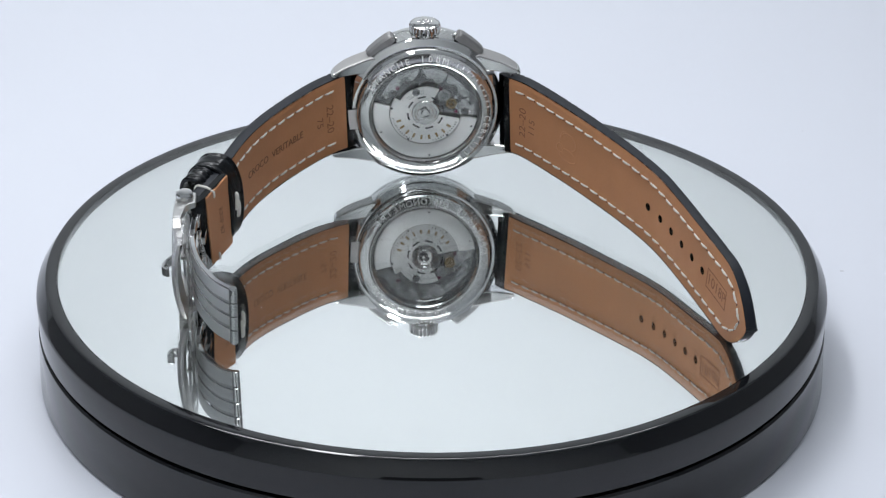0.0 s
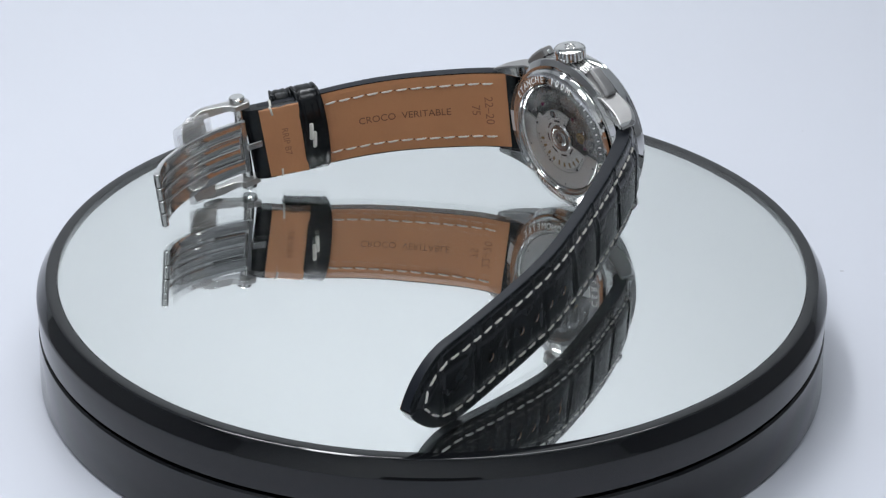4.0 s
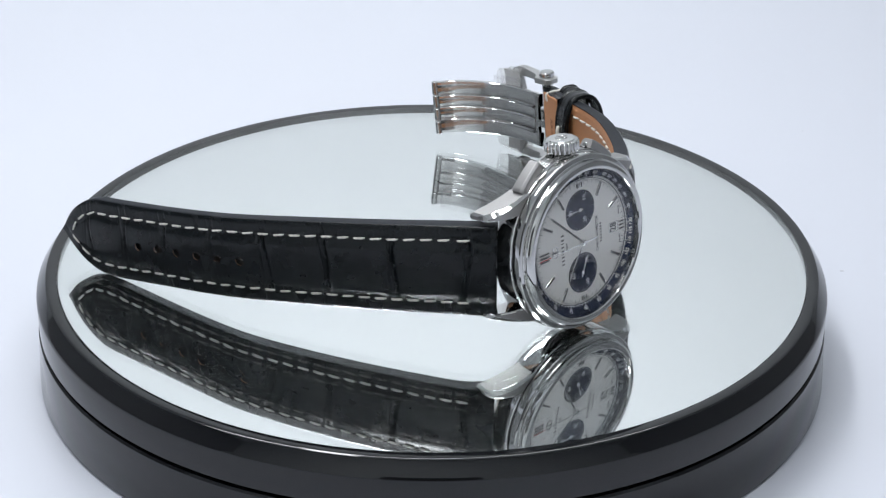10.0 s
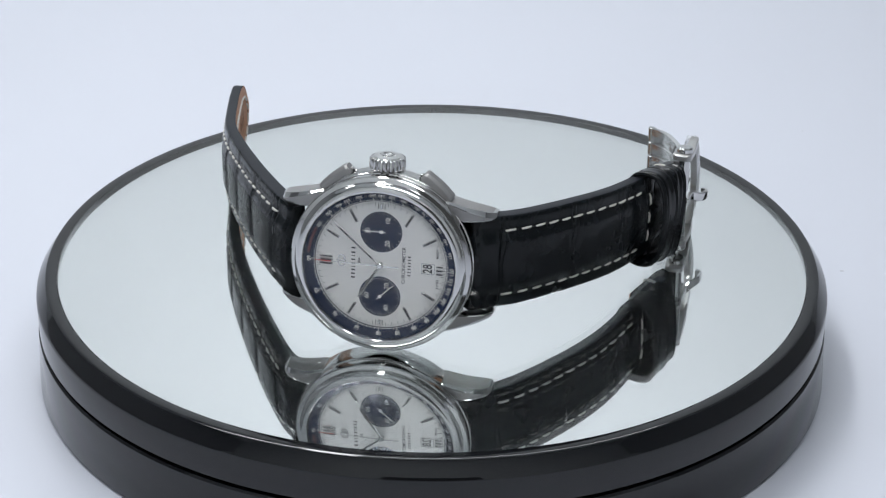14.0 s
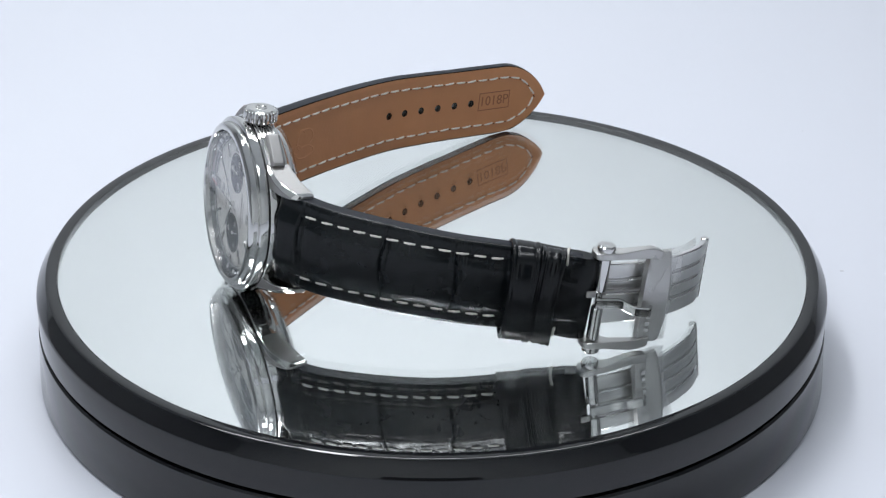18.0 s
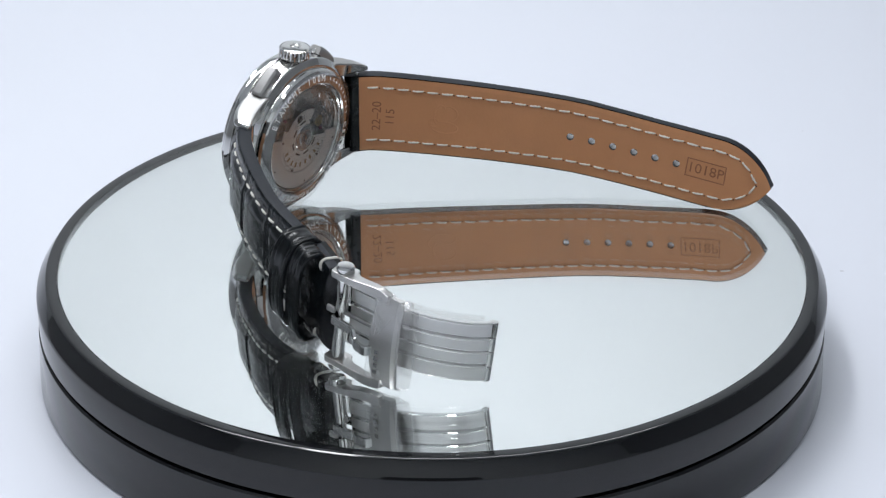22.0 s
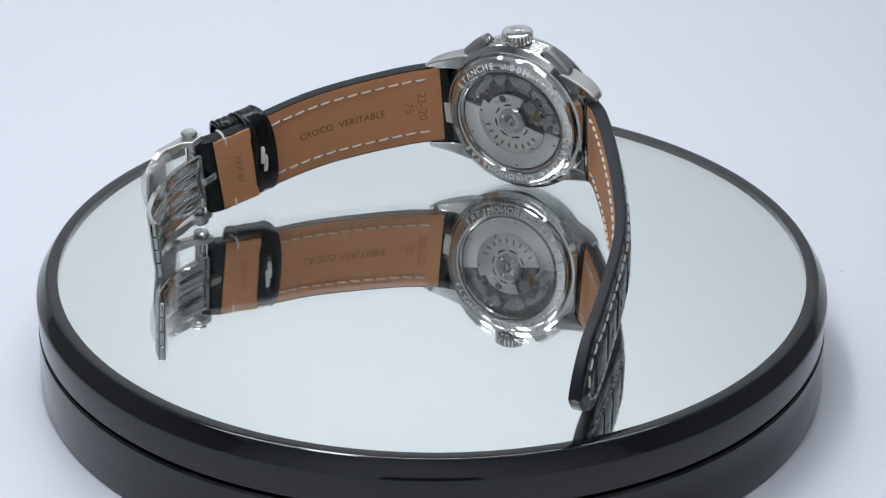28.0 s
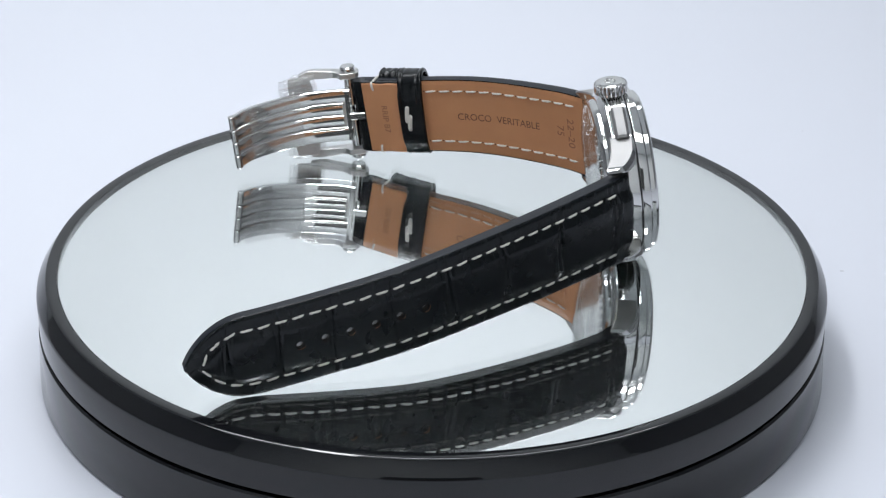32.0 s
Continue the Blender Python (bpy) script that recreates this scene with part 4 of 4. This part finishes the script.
dial_line("1884", 0.62, -4.9, 0.3)
dial_line("CHRONOMETER", 0.86, 5.35, 0.35)
dial_line("SWISS", 0.6, 13.1, -3.3)
dial_line("MADE", 0.6, 13.0, 3.9)
part("maker_word", joined([box(-6.75, -5.85, 0.2 + y - w, 0.2 + y + w, -0.54, -0.51, m=CASE) for y, w in ((-3.85, .17), (-2.95, .17), (-2.05, .17), (-1.3, .09), (-0.55, .17), (0.4, .15), (1.3, .09), (2.1, .19), (3.2, .19))]), BLACKINK, dial, "dark printed bars", smooth=False)
part("second_word", joined([box(6.25, 6.95, 0.35 + y - 0.14, 0.35 + y + 0.14, -0.54, -0.51, m=CASE) for y in (-2.25, -1.5, -0.75, 0, 0.7, 1.4, 2.15)]), BLACKINK, dial, "dark printed bars", smooth=False)
em = CASE @ Matrix.Translation((-8.95, 0.2, -0.5))
part("applied_emblem", joined([lathe([(0.62, 0), (0.66, 0.2), (0.86, 0.2), (0.9, 0)], 28, em @ Matrix.Translation((0, sy * 0.55, 0))) for sy in (-1, 1)] + [box(-1.2, 1.1, -0.16, 0.16, 0, 0.22, 0.04, em)]), STEEL, dial, "applied polished emblem")
win = part("date_window", box(9.5, 12.3, -0.95, 1.3, -0.54, -0.50, 0.015, CASE), WHITE, dial, "white date disc in a framed window")
part("date_numeral", letters("28", 2.15, CASE @ axes((10.9, 0.18, -0.48), (0, 1, 0), (-1, 0, 0)) @ Matrix.Diagonal((0.72, 1, 1, 1)), 0.01, bold=0.025), BLACKINK, win, smooth=False)
part("date_frame", joined([box(9.36, 9.5, -1.09, 1.44, -0.53, -0.40, m=CASE), box(12.3, 12.44, -1.09, 1.44, -0.53, -0.40, m=CASE), box(9.5, 12.3, -1.09, -0.95, -0.53, -0.40, m=CASE), box(9.5, 12.3, 1.3, 1.44, -0.53, -0.40, m=CASE)]), STEEL, win, smooth=False)


def pointer(name, deg, z, tail, length, w0, w1, mat, label, cy=0.0):
    """A tapered, ridged pointer from its arbor."""
    m = radial(deg, 0, z, (0, cy))
    secs = [[(x, -w, 0), (x, w, 0), (x, 0, h)] for x, w, h in ((-tail, w0 * 0.5, 0.06), (0.6, w0 * 0.6, 0.1), (1.6, w0, 0.14), (length - 1.4, w1, 0.12), (length, 0.03, 0.05))]
    hand = part(name, loft(secs, m), mat, watch, label)
    part("dark_inlay", loft([[(x, -0.13, 0.09), (x, 0.13, 0.09), (x, 0.1, 0.17), (x, -0.1, 0.17)] for x in (2.2, length - 1.6)], m), BLACKINK, hand, "dark inlay", smooth=False)
    return hand


pointer("hour_pointer", 301.6, 0.00, 0.9, 9.6, 0.28, 0.36, STEEL, "polished steel hour pointer")
pointer("minute_pointer", 41.0, 0.18, 0.9, 14.3, 0.24, 0.29, STEEL, "polished steel minute pointer")
chrono = part("chronograph_pointer", loft([[(x, -w, 0), (x, w, 0), (x, w, 0.08), (x, -w, 0.08)] for x, w in ((-4.2, 0.22), (-1.2, 0.12), (0, 0.3), (1.2, 0.12), (11.2, 0.07))], radial(0, 0, 0.42)), STEEL, watch, "slim steel central seconds pointer with a red tip")
part("red_tip", box(11.2, 15.0, -0.09, 0.09, 0.0, 0.08, m=radial(0, 0, 0.42)), RED, chrono, smooth=False)
part("pointer_cap", lathe([(0, 0.75), (0.55, 0.72), (0.72, 0.55), (0.72, -0.45), (0, -0.45)], 28, CASE), STEEL, watch)
part("counter_pointer", joined([box(-1.0, 4.0, -0.09, 0.09, 0.0, 0.06, m=radial(0, 0, -0.42, (0, 7.8))), lathe([(0, 0.1), (0.42, 0.08), (0.42, -0.1), (0, -0.1)], 20, radial(0, 0, -0.42, (0, 7.8)))]), WHITE, watch, "white minute counter pointer")
rp = joined([box(-1.1, 4.1, -0.09, 0.09, 0.0, 0.06), lathe([(0, 0.1), (0.42, 0.08), (0.42, -0.1), (0, -0.1)], 20)])
running = part("running_seconds_pointer", rp, WHITE, watch, "white running seconds pointer")

# ---- movement behind the case back ----
BACK = CASE @ pose(0, 0, 0, 0, 180, 0)
ROTORSTEEL = material("circular_brushed_steel", (0.90, 0.895, 0.88), 0.36, 1.0, 0.05, 1500, 0.06, rough_var=0.04)
DARKMOVE = material("movement_deep", (0.26, 0.265, 0.27), 0.26, 0.9, 0.3, 1500, 0.3)
MIDMOVE = material("bridge_plate", (0.60, 0.605, 0.61), 0.22, 0.95, 0.25, 1500, 0.2, rough_var=0.1)
GOLD = material("gilt", (0.36, 0.25, 0.11), 0.35, 1.0, 0.05, 2000, 0.05)
RUBY = material("ruby", (0.12, 0.015, 0.05), 0.1)
mov = part("movement", lathe([(0, 8.6), (13.6, 8.6), (13.9, 8.6), (13.9, 8.2), (0, 8.2)], 96, BACK), DARKMOVE, watch, "steel chronograph movement under a sapphire back")


def turned_metal(mat, amount):
    """Circular brushing round the part's own axis."""
    nt = mat.node_tree
    co, cr, tf = nt.nodes.new("ShaderNodeTexCoord"), nt.nodes.new("ShaderNodeVectorMath"), nt.nodes.new("ShaderNodeVectorTransform")
    cr.operation = "CROSS_PRODUCT"
    cr.inputs[0].default_value = (0, 0, 1)
    tf.vector_type, tf.convert_from, tf.convert_to = "VECTOR", "OBJECT", "WORLD"
    nt.links.new(co.outputs["Object"], cr.inputs[1])
    nt.links.new(cr.outputs[0], tf.inputs[0])
    b = nt.nodes["Principled BSDF"]
    nt.links.new(tf.outputs[0], b.inputs["Tangent"])
    b.inputs["Anisotropic"].default_value = amount


def gear(x, y, z, r, teeth, mat, thick=0.25, spokes=5):
    bm = bmesh.new()
    lo, hi = [], []
    n = teeth * 4
    for k in range(n):
        a = 2 * math.pi * k / n
        rr = r if k % 4 in (0, 1) else r * 0.88
        lo.append(bm.verts.new((rr * math.cos(a), rr * math.sin(a), 0)))
        hi.append(bm.verts.new((rr * math.cos(a), rr * math.sin(a), thick)))
    inner = [bm.verts.new((r * 0.62 * math.cos(2 * math.pi * k / n), r * 0.62 * math.sin(2 * math.pi * k / n), thick)) for k in range(n)]
    low = [bm.verts.new((r * 0.62 * math.cos(2 * math.pi * k / n), r * 0.62 * math.sin(2 * math.pi * k / n), 0)) for k in range(n)]
    for k in range(n):
        j = (k + 1) % n
        for f in ((lo[k], lo[j], hi[j], hi[k]), (hi[k], hi[j], inner[j], inner[k]), (inner[k], inner[j], low[j], low[k])):
            bm.faces.new(f)
    out = [bm]
    out[0].transform(BACK @ Matrix.Translation((x, y, z)))
    for k in range(spokes):
        out.append(box(0, r * 0.7, -r * 0.08, r * 0.08, 0, thick * 0.9, m=BACK @ Matrix.Translation((x, y, z)) @ pose(0, 0, 0, 0, 0, 360 * k / spokes)))
    out.append(lathe([(0, thick + 0.15), (r * 0.2, thick + 0.12), (r * 0.22, 0), (0, 0)], 12, BACK @ Matrix.Translation((x, y, z))))
    part("gear", joined(out), mat, mov)


def bridge(points, z, thick, mat=None):
    """A flat bridge with eased rims, from a few corners."""
    ring = smooth_path([*points, points[0]], 0.5)[0][:-1]
    part("bridge", loft([[(p.x, p.y, z) for p in ring], [(p.x, p.y, z + thick) for p in ring]], BACK, 0.0), mat or MIDMOVE, mov)


bridge([(-11.5, 5.0, 0), (-9.0, 9.2, 0), (-5.2, 11.6, 0), (-2.0, 12.6, 0), (-3.0, 9.6, 0), (-6.5, 7.6, 0), (-8.5, 4.2, 0)], 8.75, 0.35)
bridge([(-1.0, 12.6, 0), (3.0, 12.4, 0), (5.6, 11.0, 0), (4.2, 8.9, 0), (0.6, 10.2, 0)], 8.8, 0.4)
bridge([(6.2, 10.6, 0), (9.4, 8.0, 0), (11.6, 4.6, 0), (9.7, 4.2, 0), (8.2, 6.6, 0), (5.6, 8.4, 0)], 8.75, 0.45)
bridge([(9.6, 3.2, 0), (12.6, 2.6, 0), (12.8, -1.8, 0), (9.2, -1.4, 0)], 8.75, 0.3)
bridge([(-12.4, 3.4, 0), (-9.0, 2.6, 0), (-9.2, 0.5, 0), (-12.8, 0.0, 0)], 8.72, 0.3)
for x, y, r, t, m in ((-10.6, 2.8, 1.3, 18, DARKMOVE), (-6.6, 10.9, 1.1, 14, MIDMOVE), (3.4, 9.6, 1.3, 16, MIDMOVE), (10.4, 5.2, 1.2, 14, MIDMOVE), (11.9, 2.2, 0.9, 12, DARKMOVE), (6.0, 4.9, 1.0, 14, DARKMOVE), (4.9, 4.6, 1.7, 18, MIDMOVE), (7.3, 6.6, 1.2, 14, DARKMOVE), (9.1, 1.2, 1.2, 20, MIDMOVE), (6.9, 2.0, 1.5, 26, GOLD), (-5.4, 8.8, 1.5, 18, DARKMOVE), (-8.6, 5.2, 1.2, 14, DARKMOVE), (1.2, 11.0, 1.2, 14, MIDMOVE), (10.6, -0.6, 1.0, 12, DARKMOVE), (-1.9, 9.2, 1.1, 14, DARKMOVE)):
    gear(x, y, 9.15, r, t, m)
for x, y in ((-6.9, 9.4), (-3.3, 11.4), (2.6, 11.6), (6.6, 9.6), (9.6, 6.6), (11.4, 3.3), (11.8, -0.6), (-10.4, 4.6), (-11.3, 1.6), (8.0, 4.0), (-4.2, 10.2)):
    part("screw", joined([lathe([(0, 9.5), (0.42, 9.48), (0.5, 9.38), (0.5, 9.0), (0, 9.0)], 16, BACK @ Matrix.Translation((x, y, 0)))]), STEEL, mov)
for x, y in ((3.9, 6.4), (8.2, -0.5), (-7.4, 7.0)):
    part("jewel", lathe([(0, 9.35), (0.4, 9.4), (0.5, 9.25), (0.5, 9.0), (0, 9.0)], 14, BACK @ Matrix.Translation((x, y, 0))), RUBY, mov)

part("movement_ring", lathe([(13.95, 8.6), (14.0, 9.2), (14.2, 9.6), (14.3, 10.1), (14.65, 10.4), (14.75, 10.58), (14.8, 10.5), (14.8, 8.3), (13.95, 8.3)], 128, BACK), STEEL, mov, "polished ring round the movement", sharp=20)
turned_metal(ROTORSTEEL, 0.85)
ROTOR = Matrix.Identity(4)
rotor = part("rotor", lathe([(9.55, 9.75), (9.55, 10.15), (9.85, 10.25), (13.7, 10.25), (13.9, 10.1), (13.9, 9.6), (9.55, 9.6)], 72, ROTOR, 166, 351), ROTORSTEEL, watch, "brushed steel winding rotor")
set_pose(rotor, BACK)
part("rotor_web", joined([lathe([(2.9, 9.8), (2.9, 10.1), (9.35, 10.1), (9.4, 9.8)], 72, ROTOR, 150, 347), lathe([(2.9, 9.8), (2.9, 10.1), (7.7, 10.1), (7.75, 9.8)], 40, ROTOR, 62, 152)]), ROTORSTEEL, rotor, "polished rotor web")
part("rotor_hub", lathe([(0, 10.3), (0.5, 10.38), (1.9, 10.38), (2.1, 10.3), (2.2, 10.2), (2.7, 10.2), (2.9, 10.36), (3.5, 10.36), (3.7, 10.15), (3.8, 9.9), (0, 9.9)], 56, ROTOR), STEEL, rotor, "polished rotor hub")
part("rotor_slots", joined([lathe([(4.5, 10.11), (4.5, 10.14), (4.95, 10.14), (4.95, 10.11)], 8, ROTOR, a, a + 26) for a in range(0, 360, 45)]), GAPBLACK, rotor, smooth=False)
part("hub_slots", joined([lathe([(0.9, 10.385), (0.9, 10.41), (1.2, 10.41), (1.2, 10.385)], 12, ROTOR, a, a + 80) for a in (0, 120, 240)]), GAPBLACK, rotor, smooth=False)
part("gilt_word", joined([box(6.8, 8.1, -0.3, 0.3, 10.11, 10.15, m=ROTOR @ pose(0, 0, 0, 0, 0, a)) for a in range(198, 340, 16)]), GOLD, rotor, "gilt engraved bars", smooth=False)
part("small_engraving", joined([box(8.45, 9.0, -0.09, 0.09, 10.11, 10.13, m=ROTOR @ pose(0, 0, 0, 0, 0, a)) for a in range(190, 250, 5)] + [box(8.45, 9.0, -0.09, 0.09, 10.11, 10.13, m=ROTOR @ pose(0, 0, 0, 0, 0, a)) for a in range(284, 340, 5)]), DARKMOVE, rotor, smooth=False)
part("small_engraving", joined([box(6.4 - 0.75 * k, 6.8 - 0.75 * k, -0.06, 0.06, 10.11, 10.13, m=ROTOR @ pose(0, 0, 0, 0, 0, a)) for k in (0, 1) for a in range(96, 140, 4)]), DARKMOVE, rotor, smooth=False)
for a, r in ((170, 9.1), (205, 13.0), (240, 9.1), (275, 13.0), (310, 9.1), (340, 13.0)):
    part("rotor_screw", lathe([(0, 10.3), (0.28, 10.3), (0.34, 10.1), (0, 10.1)], 12, ROTOR @ pose(0, 0, 0, 0, 0, a) @ Matrix.Translation((r, 0, 0.02))), DARKMOVE, rotor)
part("rotor_lobe", lathe([(0, 10.2), (0.95, 10.2), (1.1, 10.05), (0, 10.05)], 20, ROTOR @ pose(0, 0, 0, 0, 0, 112) @ Matrix.Translation((6.6, 0, 0))), DARKMOVE, rotor)
back_crystal = part("back_crystal", lathe([(0, 11.1), (14.5, 11.05), (14.75, 10.9), (14.75, 10.6), (0, 10.6)], 72, BACK), SAPPHIRE, watch, "flat sapphire back window")
back_crystal.visible_shadow = False


def arc_words(text, r, a_start, step, size, m, z, tilt):
    bms = []
    for k, ch in enumerate(text):
        if ch != " ":
            bms.append(letters(ch, size, m @ pose(0, 0, 0, 0, 0, a_start - step * k) @ Matrix.Translation((r, 0, z)) @ pose(0, 0, 0, 0, tilt, 0) @ pose(0, 0, 0, 0, 0, -90), 0.03))
    return joined(bms)


ETCH = material("etched_steel", (0.95, 0.95, 0.94), 0.7, 0.0, 0.1, 3000, 0.05)
for tx, a0 in (("ETANCHE 100M", 150), ("CERTIFIE CHRONOMETRE", -6)):
    part("engraved_words", arc_words(tx, 16.3, a0, 7.1, 1.75, BACK, 11.12, 13), ETCH, case_back, "engraved lettering", smooth=False)
part("engraved_bars", joined([box(16.2, 16.9, -0.12, 0.12, -0.03, 0.02, m=BACK @ pose(0, 0, 0, 0, 0, a) @ Matrix.Translation((0, 0, 11.07)) @ Matrix.Translation((16.55, 0, 0)) @ pose(0, 0, 0, 0, 15, 0) @ Matrix.Translation((-16.55, 0, 0))) for a in range(6, 62, 6)]), ETCH, case_back, "engraved bars", smooth=False)


def back_film():
    """Clear film over the case back with a loose tab."""
    bm = bmesh.new()
    rows = []
    for r, z in ((0, 11.42), (6, 11.42), (12, 11.42), (15, 11.5), (16.5, 11.45), (18.2, 11.0), (18.9, 10.7)):
        rows.append([bm.verts.new(BACK @ Vector((r * math.cos(2 * math.pi * k / 64), r * math.sin(2 * math.pi * k / 64), z + 0.18 * (r > 15) * noise.noise((math.cos(2 * math.pi * k / 64) * 3, math.sin(2 * math.pi * k / 64) * 3, 0.3))))) for k in range(64)])
    for p, q in zip(rows, rows[1:]):
        for k in range(64):
            bm.faces.new((p[k], p[(k + 1) % 64], q[(k + 1) % 64], q[k]))
    bmesh.ops.remove_doubles(bm, verts=bm.verts, dist=1e-5)
    return bm


part("back_film", back_film(), film_material("thin_film", 0.1, 0.03), watch, "clear protective film on the case back")
TAB = film_material("milky_tab", 0.3, 0.75)
part("film_tab", box(-19.3, -15.6, -2.7, 3.2, 11.55, 11.62, 0.02, BACK @ pose(0, 0, 0, 0, 0, 6) @ pose(0, 0, 0, 0, -6, 0)), TAB, watch, "milky tab of the protective film", smooth=False)




def motions():
    rows = [k * 0.5 for k in range(65)]
    walk(watch, [(t, turned(t, *BASE)) for t in rows])
    for_seconds = CASE @ Matrix.Translation((0, -7.65, -0.42))
    loc, rot = for_seconds.translation * MM, for_seconds.to_quaternion().to_matrix().to_4x4()
    walk(running, [(t, Matrix.Translation(loc) @ rot @ pose(0, 0, 0, 0, 0, 180 - (130 + 6 * (t - 13)))) for t in rows])
    walk(platter, [(t, turned(t)) for t in rows])


motions()
